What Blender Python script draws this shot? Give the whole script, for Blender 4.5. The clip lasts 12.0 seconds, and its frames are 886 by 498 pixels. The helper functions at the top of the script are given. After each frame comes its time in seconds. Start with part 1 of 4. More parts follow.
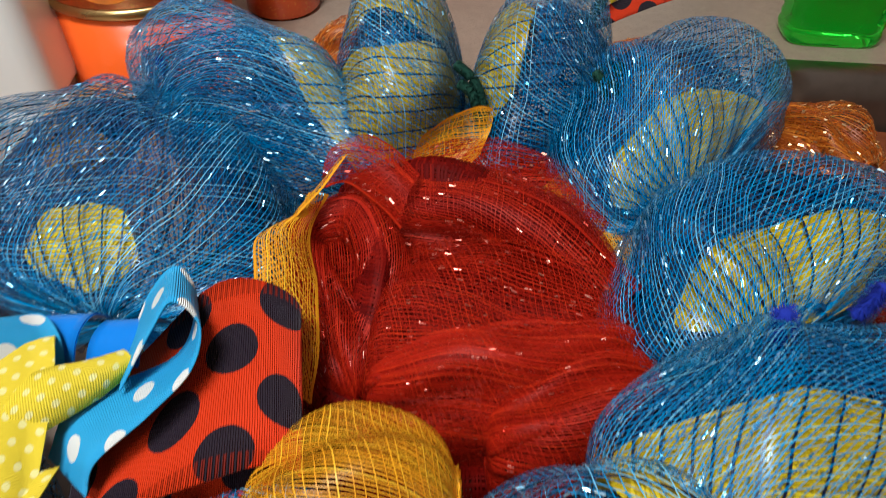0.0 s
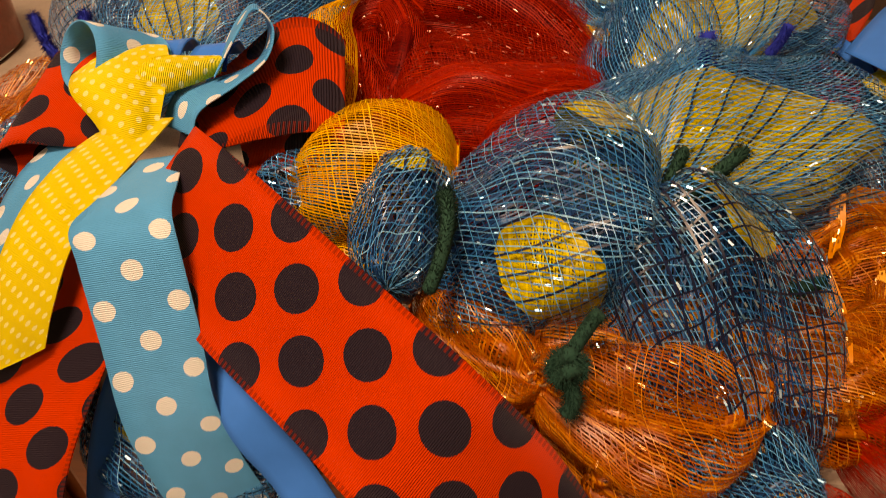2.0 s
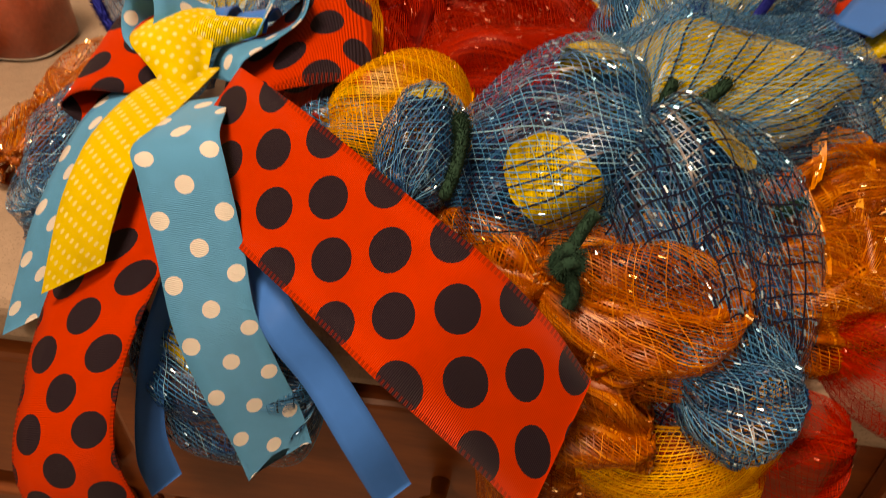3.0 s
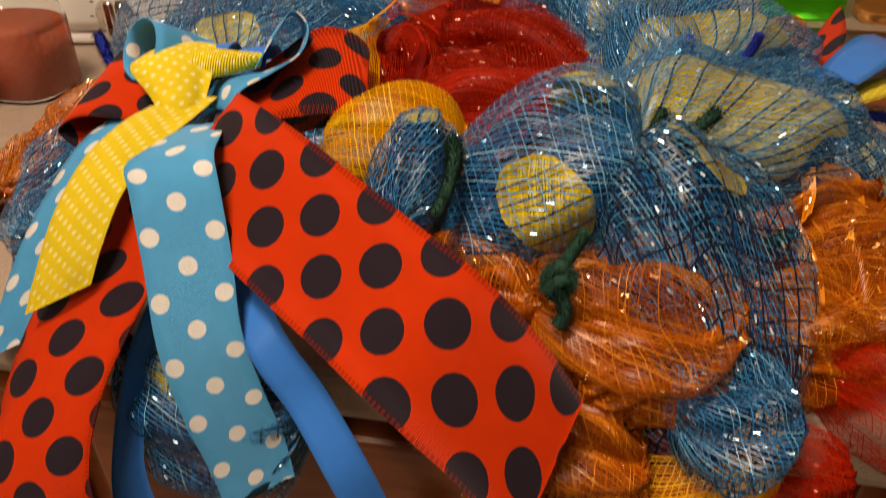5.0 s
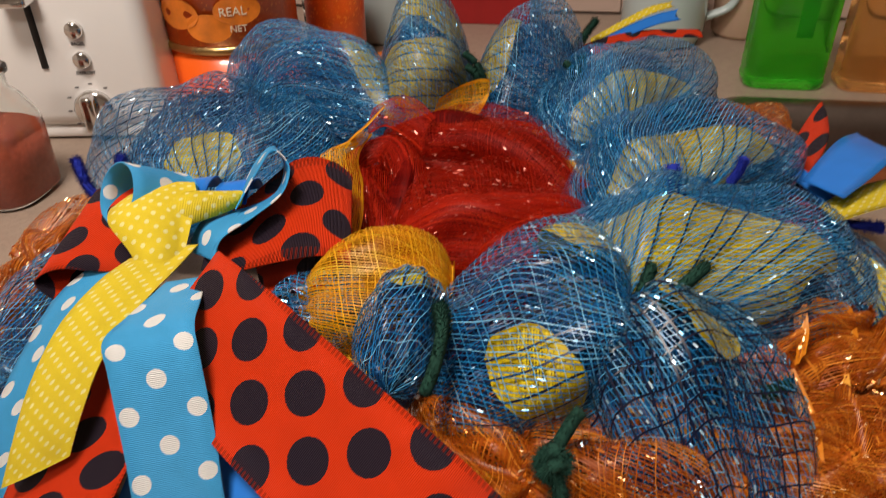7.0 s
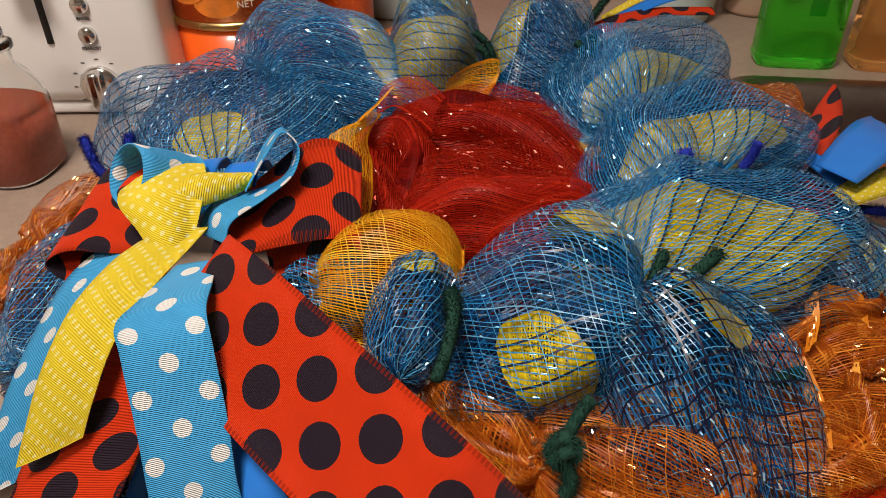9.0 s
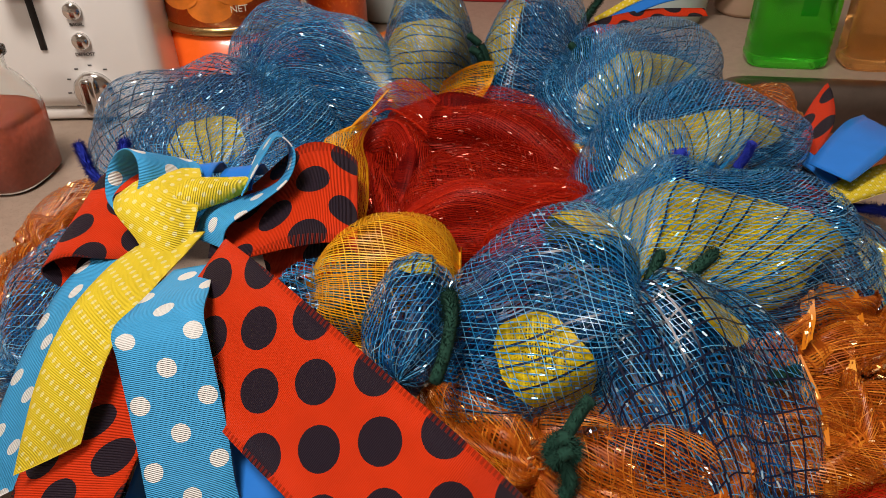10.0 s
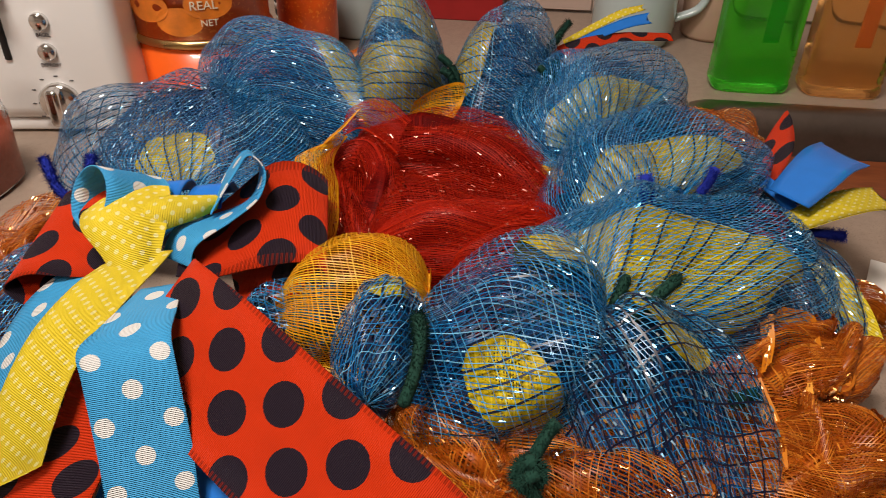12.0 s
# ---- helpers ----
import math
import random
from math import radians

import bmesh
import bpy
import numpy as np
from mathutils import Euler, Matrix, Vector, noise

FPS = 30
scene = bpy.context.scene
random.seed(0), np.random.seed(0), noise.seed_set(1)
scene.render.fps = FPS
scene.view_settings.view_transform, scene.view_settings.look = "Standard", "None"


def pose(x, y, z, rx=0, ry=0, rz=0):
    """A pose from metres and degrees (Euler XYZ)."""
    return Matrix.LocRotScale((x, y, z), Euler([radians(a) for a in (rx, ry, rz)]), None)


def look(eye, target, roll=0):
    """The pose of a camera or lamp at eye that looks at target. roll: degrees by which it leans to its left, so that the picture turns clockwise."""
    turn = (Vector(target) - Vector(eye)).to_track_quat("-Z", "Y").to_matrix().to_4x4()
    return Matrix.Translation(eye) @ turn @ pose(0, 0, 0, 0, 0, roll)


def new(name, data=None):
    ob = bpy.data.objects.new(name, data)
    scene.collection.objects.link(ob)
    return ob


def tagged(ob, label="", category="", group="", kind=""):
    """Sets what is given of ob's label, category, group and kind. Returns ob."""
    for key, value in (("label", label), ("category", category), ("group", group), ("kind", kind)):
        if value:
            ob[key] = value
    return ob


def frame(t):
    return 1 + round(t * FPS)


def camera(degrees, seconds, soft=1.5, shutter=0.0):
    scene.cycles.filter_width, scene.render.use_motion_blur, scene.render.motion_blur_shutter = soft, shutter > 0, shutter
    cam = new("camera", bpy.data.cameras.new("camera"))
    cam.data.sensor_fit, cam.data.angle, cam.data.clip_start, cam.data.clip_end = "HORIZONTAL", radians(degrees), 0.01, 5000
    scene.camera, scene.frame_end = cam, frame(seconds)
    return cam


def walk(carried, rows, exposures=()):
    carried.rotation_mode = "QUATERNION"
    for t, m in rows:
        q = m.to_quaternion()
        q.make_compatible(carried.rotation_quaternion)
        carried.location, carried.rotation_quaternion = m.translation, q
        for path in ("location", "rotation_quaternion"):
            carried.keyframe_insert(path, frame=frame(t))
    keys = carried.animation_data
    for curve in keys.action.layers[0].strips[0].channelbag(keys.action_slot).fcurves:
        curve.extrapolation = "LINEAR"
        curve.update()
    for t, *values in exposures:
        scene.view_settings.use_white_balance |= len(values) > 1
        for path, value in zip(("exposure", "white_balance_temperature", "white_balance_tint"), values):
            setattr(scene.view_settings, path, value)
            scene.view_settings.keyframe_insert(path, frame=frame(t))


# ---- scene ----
import collections

# ---- camera and walk ----
cam = camera(61.6, 12.0, soft=0.6, shutter=0.3)
PATH = [
    (0, (0.0104, -0.0008, 1.2204), (-0.0888, 1.1728, 0.138), 0.7),
    (0.5, (0.024, -0.0432, 1.2132), (-0.1592, 1.1104, 0.1196), -1.7),
    (1, (0.028, -0.0832, 1.2084), (-0.172, 1.0904, 0.1396), -2.3),
    (1.5, (0.0304, -0.1232, 1.2076), (-0.1552, 1.0408, 0.126), -1.1),
    (2, (0.0376, -0.1488, 1.1932), (-0.1232, 1.0056, 0.098), 0.2),
    (2.5, (0.0384, -0.1744, 1.1924), (-0.1568, 0.9464, 0.0684), -1.3),
    (3, (0.0496, -0.2072, 1.1788), (-0.168, 0.9944, 0.1444), -1.1),
    (3.2, (0.0544, -0.2187, 1.1743), (-0.1847, 1.0496, 0.2286), -0.7),
    (4.8, (0.0511, -0.2247, 1.1472), (-0.1685, 1.0484, 0.2032), 0.8),
    (5, (0.0528, -0.2192, 1.1596), (-0.168, 1.0808, 0.2532), 0.2),
    (5.5, (0.0496, -0.2112, 1.174), (-0.1728, 1.1176, 0.3108), -0.2),
    (6, (0.0504, -0.1976, 1.1892), (-0.1496, 1.1664, 0.3772), 0.3),
    (6.5, (0.0528, -0.1824, 1.1916), (-0.0992, 1.2096, 0.4172), 2.6),
    (7, (0.0472, -0.1792, 1.2068), (-0.1528, 1.1496, 0.338), -0.9),
    (7.2, (0.0497, -0.1708, 1.2065), (-0.178, 1.1176, 0.2855), -2.1),
    (8.8, (0.0468, -0.1758, 1.2126), (-0.1526, 1.1294, 0.3089), -0.7),
    (9, (0.0432, -0.176, 1.2108), (-0.16, 1.12, 0.2948), -0.7),
    (9.5, (0.0408, -0.1768, 1.2108), (-0.156, 1.12, 0.2948), -0.8),
    (10, (0.0424, -0.1768, 1.2108), (-0.1504, 1.124, 0.3004), -1.0),
    (10.5, (0.0408, -0.1744, 1.2092), (-0.1736, 1.1256, 0.3012), -2.2),
    (11, (0.0336, -0.18, 1.2108), (-0.1232, 1.1376, 0.3172), 1.3),
    (11.5, (0.032, -0.1808, 1.2148), (-0.1232, 1.1352, 0.3188), 1.9),
    (12, (0.0416, -0.1768, 1.2164), (-0.0848, 1.1472, 0.3276), 1.3),
]

EXPOSURES = [(0.0, 0.25, 5250, 0), (0.6, 0.34, 5600, 4), (1.2, 0.14, 6050, 8), (1.7, 0.0, 6700, 10), (2.4, 0.0, 13500, 32), (2.65, 0.0, 13500, 32), (3.1, 0.0, 9800, 21), (4.6, 0.0, 9300, 18), (5.4, 0.0, 6200, 10), (12.0, 0.0, 6050, 10)]
walk(cam, [(t, look(eye, target, roll)) for t, eye, target, roll in PATH], EXPOSURES)

COUNTER = 0.91          # height of the worktop
FRONT = 0.03            # y of the worktop's front edge
WALL = 0.91             # y of the tiled wall behind

# ---- world and lamps ----
world = bpy.data.worlds.new("world")
scene.world = world
world.use_nodes = True
world.node_tree.nodes["Background"].inputs["Color"].default_value = (1.0, 0.86, 0.74, 1)
world.node_tree.nodes["Background"].inputs["Strength"].default_value = 0.012


def area_lamp(name, place, target, sx, sy, power, colour):
    data = bpy.data.lights.new(name, "AREA")
    data.shape, data.size, data.size_y, data.energy, data.color = "RECTANGLE", sx, sy, power, colour
    ob = new(name, data)
    ob.matrix_world = look(place, target)
    return ob


area_lamp("ceiling_lamp_light", (-0.32, -0.24, 2.36), (-0.32, -0.24, 0), 0.42, 0.28, 25, (1.0, 0.85, 0.71))
# unseen fill lamp, added to brighten fronts such as the toaster's
area_lamp("second_ceiling_light", (-0.45, -1.2, 2.3), (-0.45, -1.2, 0), 0.4, 0.3, 12, (1.0, 0.85, 0.71))


# ---- materials ----
class Nodes:
    """Short hand for building node trees."""

    def __init__(self, name):
        self.mat = bpy.data.materials.new(name)
        self.mat.use_nodes = True
        self.tree = self.mat.node_tree
        self.bsdf = self.tree.nodes["Principled BSDF"]
        self.out = self.tree.nodes["Material Output"]

    def add(self, kind, ins=(), **props):
        node = self.tree.nodes.new("ShaderNode" + kind)
        if "operation" in props:
            node.operation = props["operation"]
        if "data_type" in props:
            node.data_type = props["data_type"]
        if "noise_dimensions" in props:
            node.noise_dimensions = props["noise_dimensions"]
        if "uv_map" in props:
            node.uv_map = props["uv_map"]
        for key, value in dict(ins).items():
            self.put(node.inputs[key], value)
        return node

    def put(self, socket, value):
        if isinstance(value, bpy.types.NodeSocket):
            self.tree.links.new(value, socket)
        elif isinstance(value, tuple) and len(value) == 3 and socket.type == "RGBA":
            socket.default_value = (*value, 1)
        else:
            socket.default_value = value

    def math(self, op, a, b=0.0, c=0.0):
        return self.add("Math", {0: a, 1: b, 2: c}, operation=op).outputs[0]

    def mix(self, fac, a, b):
        node = self.add("Mix", data_type="RGBA")
        self.put(node.inputs[0], fac)
        self.put(node.inputs[6], a)
        self.put(node.inputs[7], b)
        return node.outputs[2]

    def noise(self, scale, detail=3.0, vector=None, rough=0.55):
        ins = {"Scale": scale, "Detail": detail, "Roughness": rough}
        if vector is not None:
            ins["Vector"] = vector
        return self.add("TexNoise", ins).outputs["Fac"]

    def ramp(self, fac, lo, hi):
        return self.add("MapRange", {0: fac, 1: lo, 2: hi, 3: 0.0, 4: 1.0}).outputs[0]

    def coords(self):
        return self.add("TexCoord").outputs["Object"]

    def uv(self, name="metres"):
        node = self.add("UVMap", uv_map=name)
        sep = self.add("SeparateXYZ", {0: node.outputs[0]})
        return node.outputs[0], sep.outputs[0], sep.outputs[1]

    def bump(self, height, strength, distance=0.001):
        node = self.add("Bump", {"Height": height, "Strength": strength, "Distance": distance})
        self.put(self.bsdf.inputs["Normal"], node.outputs[0])

    def finish(self, **ins):
        names = {"colour": "Base Color", "rough": "Roughness", "metal": "Metallic", "clear": "Transmission Weight", "coat": "Coat Weight",
                 "ior": "IOR", "spec": "Specular IOR Level", "sheen": "Sheen Weight"}
        for key, value in ins.items():
            self.put(self.bsdf.inputs[names[key]], value)
        return self.mat


def strand_mat(name, base, second, pale, thin_share=0.15, rough=0.38, spec=0.5):
    """Flat plastic strands of a net; each strand has a tone of its own."""
    n = Nodes(name)
    co = n.coords()
    own = n.add("NewGeometry").outputs["Random Per Island"]
    colour = n.mix(own, base, second)
    colour = n.mix(n.math("MULTIPLY", n.ramp(own, 0.62, 1.0), 0.7), colour, pale)
    colour = n.mix(n.math("MULTIPLY", n.ramp(n.noise(90, 3, co), 0.45, 0.7), 0.45), colour, base)
    n.finish(colour=colour, rough=rough, spec=spec)
    thin = n.add("BsdfTranslucent", {"Color": colour})
    body = n.add("MixShader", {0: thin_share, 1: n.bsdf.outputs[0], 2: thin.outputs[0]})
    n.put(n.out.inputs["Surface"], body.outputs[0])
    return n.mat


def foil_mat(name, tint, deep, rough=0.2):
    """Slips of coloured metal foil, twisted into the net."""
    n = Nodes(name)
    own = n.add("NewGeometry").outputs["Random Per Island"]
    n.finish(colour=n.mix(own, deep, tint), metal=1.0, rough=rough)
    return n.mat


Weave = collections.namedtuple("Weave", "strand stripe foil hem pitch weft warp_w weft_w every stripe_w grid foil_share foil_w wander skew bias")


def weave(strand, stripe=None, foil=None, hem=None, pitch=0.0026, weft=0.0028, warp_w=0.00042, weft_w=0.00036, every=4, stripe_w=0.0009, grid=0, foil_share=0.0, foil_w=0.0006, wander=0.9, skew=0.0, bias=0.0):
    """How a net is woven: materials, spacing and width of its strands in metres, a stripe at every so many strands, the share of foil."""
    return Weave(strand, stripe or strand, foil or strand, hem or strand, pitch, weft, warp_w, weft_w, every if stripe else 0, stripe_w, grid, foil_share, foil_w, wander, skew, bias)


def ribbon_mat(name, base, dot=None, pitch=0.025, radius=0.0095, diagonal=True, columns=0, rib=True, shine=0.5, shift=(0.0, 0.0), hem=0.0):
    """Grosgrain or satin ribbon; dots on a square lattice that stands on its corner, in metres."""
    n = Nodes(name)
    _, u, v = n.uv()
    co = n.coords()
    tone = n.ramp(n.noise(90, 4, co), 0.25, 0.8)
    colour = n.mix(tone, tuple(c * 0.88 for c in base), base)
    if dot:
        uu = n.math("ADD", u, shift[0])
        vv = n.math("ADD", v, shift[1])
        if diagonal:
            a = n.math("MULTIPLY", n.math("ADD", uu, vv), math.sqrt(0.5))
            b = n.math("MULTIPLY", n.math("SUBTRACT", uu, vv), math.sqrt(0.5))
        else:
            a, b = uu, vv
        fa = n.math("SUBTRACT", n.math("FRACT", n.math("DIVIDE", a, pitch)), 0.5)
        fb = n.math("SUBTRACT", n.math("FRACT", n.math("DIVIDE", b, pitch)), 0.5)
        dist = n.math("SQRT", n.math("ADD", n.math("MULTIPLY", fa, fa), n.math("MULTIPLY", fb, fb)))
        ragged = n.math("ADD", n.math("MULTIPLY", dist, pitch), n.math("MULTIPLY", n.math("SUBTRACT", n.noise(1500, 2, co), 0.5), 0.0006))
        colour = n.mix(n.math("LESS_THAN", ragged, radius), colour, dot)
    if hem:
        edge = n.math("GREATER_THAN", n.math("ABSOLUTE", v), hem - 0.0024)
        stitch = n.math("MULTIPLY", edge, n.math("GREATER_THAN", n.math("FRACT", n.math("DIVIDE", u, 0.0022)), 0.45))
        colour = n.mix(n.math("MULTIPLY", stitch, 0.6), colour, tuple(c * 0.35 for c in base))
    if rib:
        wave = n.math("SINE", n.math("MULTIPLY", n.math("ADD", u, n.math("MULTIPLY", n.noise(60, 1, co), 0.0006)), 2 * math.pi / 0.0008))
        # shade in the grooves between ribs is put into the colour
        colour = n.mix(n.math("MULTIPLY", n.ramp(wave, 0.1, -0.9), 0.16), colour, n.add("VectorMath", {0: colour, "Scale": 0.45}, operation="SCALE").outputs[0])
        n.bump(n.math("ADD", wave, n.noise(700, 2, co)), 0.7, 0.0004)
    n.finish(colour=colour, rough=shine, spec=0.18)
    if not rib:
        n.bump(n.noise(500, 3, co), 0.15, 0.0002)
    return n.mat


def plain(name, base, rough=0.5, metal=0.0, grain=0.12, scale=60, relief=0.1, coat=0.0, spots=None):
    """A painted, moulded or metal surface with slight mottling and relief."""
    n = Nodes(name)
    co = n.coords()
    tone = n.noise(scale, 5, co)
    broad = n.noise(scale / 9, 3, co)
    colour = n.mix(n.ramp(tone, 0.25, 0.75), tuple(c * (1 - grain) for c in base), base)
    colour = n.mix(n.math("MULTIPLY", n.ramp(broad, 0.4, 0.7), 0.3), colour, tuple(min(1, c * 1.12) for c in base))
    if spots:
        colour = n.mix(n.ramp(n.noise(scale * 6, 2, co), 0.58, 0.66), colour, spots)
    n.finish(colour=colour, rough=n.math("ADD", rough - 0.06, n.math("MULTIPLY", broad, 0.12)), metal=metal, coat=coat)
    if relief:
        n.bump(tone, relief, 0.0006)
    return n.mat


def wood_mat(name, base, dark):
    n = Nodes(name)
    co = n.add("Mapping", {"Vector": n.coords(), "Scale": (2.0, 14.0, 14.0)}).outputs[0]
    wave = n.noise(4.0, 6, co, 0.65)
    fine = n.noise(26.0, 4, co)
    colour = n.mix(n.ramp(wave, 0.3, 0.7), dark, base)
    colour = n.mix(n.math("MULTIPLY", n.ramp(fine, 0.5, 0.75), 0.4), colour, dark)
    n.finish(colour=colour, rough=0.32, coat=0.25)
    n.bump(fine, 0.12, 0.0006)
    return n.mat


def glass_mat(name, tint=(1, 1, 1), rough=0.02, ior=1.45, clear=1.0):
    n = Nodes(name)
    n.finish(colour=tint, rough=rough, clear=clear, ior=ior)
    n.bump(n.noise(60, 2, n.coords()), 0.06, 0.001)
    return n.mat


S_BLUE = strand_mat("blue_strand", (0.010, 0.16, 0.44), (0.035, 0.36, 0.72), (0.34, 0.70, 0.92), rough=0.3)
# darker copy of the blue; the shade inside the puffs is in its colour
S_BLUE_SHADE = strand_mat("shaded_blue_strand", (0.002, 0.030, 0.12), (0.006, 0.085, 0.27), (0.02, 0.18, 0.44))
S_NAVY = strand_mat("navy_strand", (0.002, 0.004, 0.020), (0.003, 0.008, 0.035), (0.004, 0.012, 0.05), thin_share=0.0)
S_LIME = strand_mat("yellow_strand", (0.46, 0.33, 0.002), (0.72, 0.54, 0.006), (0.86, 0.70, 0.03), spec=0.2)
S_GOLD = strand_mat("golden_strand", (0.74, 0.30, 0.003), (0.90, 0.46, 0.006), (0.96, 0.60, 0.03), spec=0.3)
S_COPPER = strand_mat("copper_strand", (0.34, 0.062, 0.002), (0.66, 0.165, 0.005), (0.94, 0.38, 0.04), thin_share=0.25)
S_RED = strand_mat("red_strand", (0.30, 0.007, 0.001), (0.44, 0.014, 0.002), (0.56, 0.032, 0.004), spec=0.14, rough=0.5)
# red darkened to carry the shade between and below the loops
S_RED_SHADE = strand_mat("shaded_red_strand", (0.08, 0.0008, 0.0005), (0.18, 0.003, 0.001), (0.26, 0.008, 0.002), spec=0.08, rough=0.6)
S_BRIGHT_COPPER = strand_mat("bright_copper_strand", (0.66, 0.19, 0.005), (0.86, 0.33, 0.015), (0.95, 0.5, 0.08))
F_BLUE = foil_mat("blue_foil", (0.80, 0.94, 1.0), (0.20, 0.60, 0.95), 0.34)
F_COPPER = foil_mat("copper_foil", (1.0, 0.74, 0.42), (0.80, 0.32, 0.06), 0.34)
F_RED = foil_mat("red_foil", (1.0, 0.55, 0.42), (0.60, 0.05, 0.03), 0.34)
M_BLUE = weave(S_BLUE, S_NAVY, F_BLUE, pitch=0.0023, weft=0.0026, warp_w=0.00036, weft_w=0.00028, foil_share=0.34, foil_w=0.0008, stripe_w=0.0010, wander=0.45, skew=0.30, bias=0.45)
M_GRID = weave(S_BLUE, S_NAVY, F_BLUE, pitch=0.0024, weft=0.0026, warp_w=0.00034, weft_w=0.00028, foil_share=0.30, foil_w=0.0008, stripe_w=0.0010, grid=4, wander=0.4, skew=0.25, bias=0.40)
M_BLUE_SHADE = weave(S_BLUE_SHADE, S_NAVY, F_BLUE, pitch=0.0022, weft=0.0026, warp_w=0.0008, weft_w=0.0006, foil_share=0.015, bias=0.4, skew=-0.3)
M_LIME = weave(S_LIME, pitch=0.0015, weft=0.0016, warp_w=0.0009, weft_w=0.0008, wander=0.5)
M_YELLOW = weave(S_GOLD, pitch=0.0013, weft=0.0020, warp_w=0.00050, weft_w=0.00038, wander=0.5, skew=0.2, bias=0.35)
M_ORANGE = weave(S_COPPER, None, F_COPPER, S_BRIGHT_COPPER, pitch=0.0012, weft=0.0018, warp_w=0.00050, weft_w=0.00034, foil_share=0.32, foil_w=0.0008, skew=0.2, bias=0.3)
M_RED = weave(S_RED, None, F_RED, pitch=0.0012, weft=0.0019, warp_w=0.00042, weft_w=0.00024, foil_share=0.09, foil_w=0.0008, wander=0.5, skew=0.25, bias=0.3)
M_RED_SHADE = weave(S_RED_SHADE, None, F_RED, pitch=0.0016, weft=0.0018, warp_w=0.0011, weft_w=0.0010, foil_share=0.01)
M_ORANGE_DEEP = weave(S_COPPER, None, F_COPPER, pitch=0.0016, weft=0.0018, warp_w=0.0010, weft_w=0.0009, foil_share=0.03)
M_HEM = weave(S_BRIGHT_COPPER, None, F_COPPER, pitch=0.0010, weft=0.0020, warp_w=0.0009, weft_w=0.0004, foil_share=0.2)
M_DOT = ribbon_mat("red_dotted_ribbon", (0.72, 0.042, 0.004), dot=(0.022, 0.014, 0.024), pitch=0.0266, radius=0.0094, shift=(0.0081, 0.0103), hem=0.03175)
M_DOT_EVEN = ribbon_mat("red_evenly_dotted_ribbon", (0.72, 0.042, 0.004), dot=(0.022, 0.014, 0.024), pitch=0.0266, radius=0.0094, shift=(-0.0069, 0.0), hem=0.03175)
M_SKY = ribbon_mat("sky_dotted_ribbon", (0.08, 0.44, 0.86), dot=(0.86, 0.86, 0.84), pitch=0.0197, radius=0.0041, shine=0.45, shift=(0.0043, 0.0))
M_SUN = ribbon_mat("yellow_dotted_ribbon", (0.95, 0.73, 0.035), dot=(0.96, 0.86, 0.34), pitch=0.0054, radius=0.0012, shine=0.5)
M_SATIN = ribbon_mat("blue_satin", (0.03, 0.19, 0.66), rib=False, shine=0.28)
M_GREEN_STEM = plain("green_chenille", (0.003, 0.042, 0.026), 0.9, relief=0.6, scale=900)
M_BLUE_STEM = plain("blue_chenille", (0.006, 0.02, 0.33), 0.9, relief=0.6, scale=900)
M_COUNTER = plain("taupe_laminate", (0.36, 0.275, 0.215), 0.38, grain=0.2, scale=130, relief=0.05, spots=(0.24, 0.18, 0.14))
M_WOOD = wood_mat("cabinet_wood", (0.30, 0.085, 0.025), (0.15, 0.036, 0.012))
M_WHITE = plain("white_enamel", (0.88, 0.86, 0.83), 0.3, grain=0.03, scale=20, relief=0.03, coat=0.3)
M_CHROME = plain("chrome", (0.78, 0.77, 0.76), 0.12, 1.0, grain=0.05, relief=0.02)
M_BLACK = plain("black_plastic", (0.015, 0.014, 0.014), 0.45)
M_INK = plain("grey_print", (0.12, 0.11, 0.11), 0.6, relief=0)
M_STEEL = plain("brushed_steel", (0.30, 0.25, 0.22), 0.38, 1.0, grain=0.2, scale=90, relief=0.08)
M_TILE = plain("beige_tile", (0.55, 0.42, 0.35), 0.3, grain=0.08, scale=16, relief=0.04, coat=0.3)
M_GROUT = plain("grout", (0.62, 0.54, 0.47), 0.8, scale=200)
M_PAINT = plain("wall_paint", (0.62, 0.55, 0.48), 0.7, scale=80)
M_CEILING = plain("ceiling_paint", (0.78, 0.75, 0.70), 0.8, scale=80)
M_FLOOR = plain("floor_vinyl", (0.30, 0.24, 0.19), 0.45, scale=25, grain=0.25)
M_GLASS = glass_mat("clear_glass", (0.96, 0.98, 0.97))
M_POWDER = plain("red_brown_powder", (0.62, 0.15, 0.08), 0.95, scale=300, grain=0.35, relief=0.6)
M_CAN = plain("orange_tin_paint", (0.92, 0.13, 0.008), 0.3, scale=30, grain=0.06, relief=0.02, coat=0.4)
M_CAN_LIGHT = plain("peach_print", (0.95, 0.26, 0.025), 0.3, scale=45, grain=0.55, relief=0.02, coat=0.4)
M_CAN_PICTURE = plain("dark_orange_print", (0.90, 0.12, 0.008), 0.3, scale=45, grain=0.45, relief=0.02, coat=0.4, spots=(0.85, 0.2, 0.02))
M_BRASS = plain("brass", (0.62, 0.42, 0.17), 0.28, 1.0)
M_CREAM = plain("cream_print", (0.88, 0.75, 0.55), 0.5, relief=0)
M_GOLD_PRINT = plain("golden_print", (0.85, 0.45, 0.03), 0.4, scale=60, grain=0.3, relief=0)
M_CUP = plain("pale_blue_glaze", (0.50, 0.60, 0.60), 0.18, scale=20, grain=0.06, relief=0.03, coat=0.5)
M_BEIGE = plain("beige_ceramic", (0.62, 0.43, 0.31), 0.35, scale=30, relief=0.03)
M_REDBOX = plain("red_card", (0.36, 0.012, 0.012), 0.4, scale=40, grain=0.2, relief=0.02)
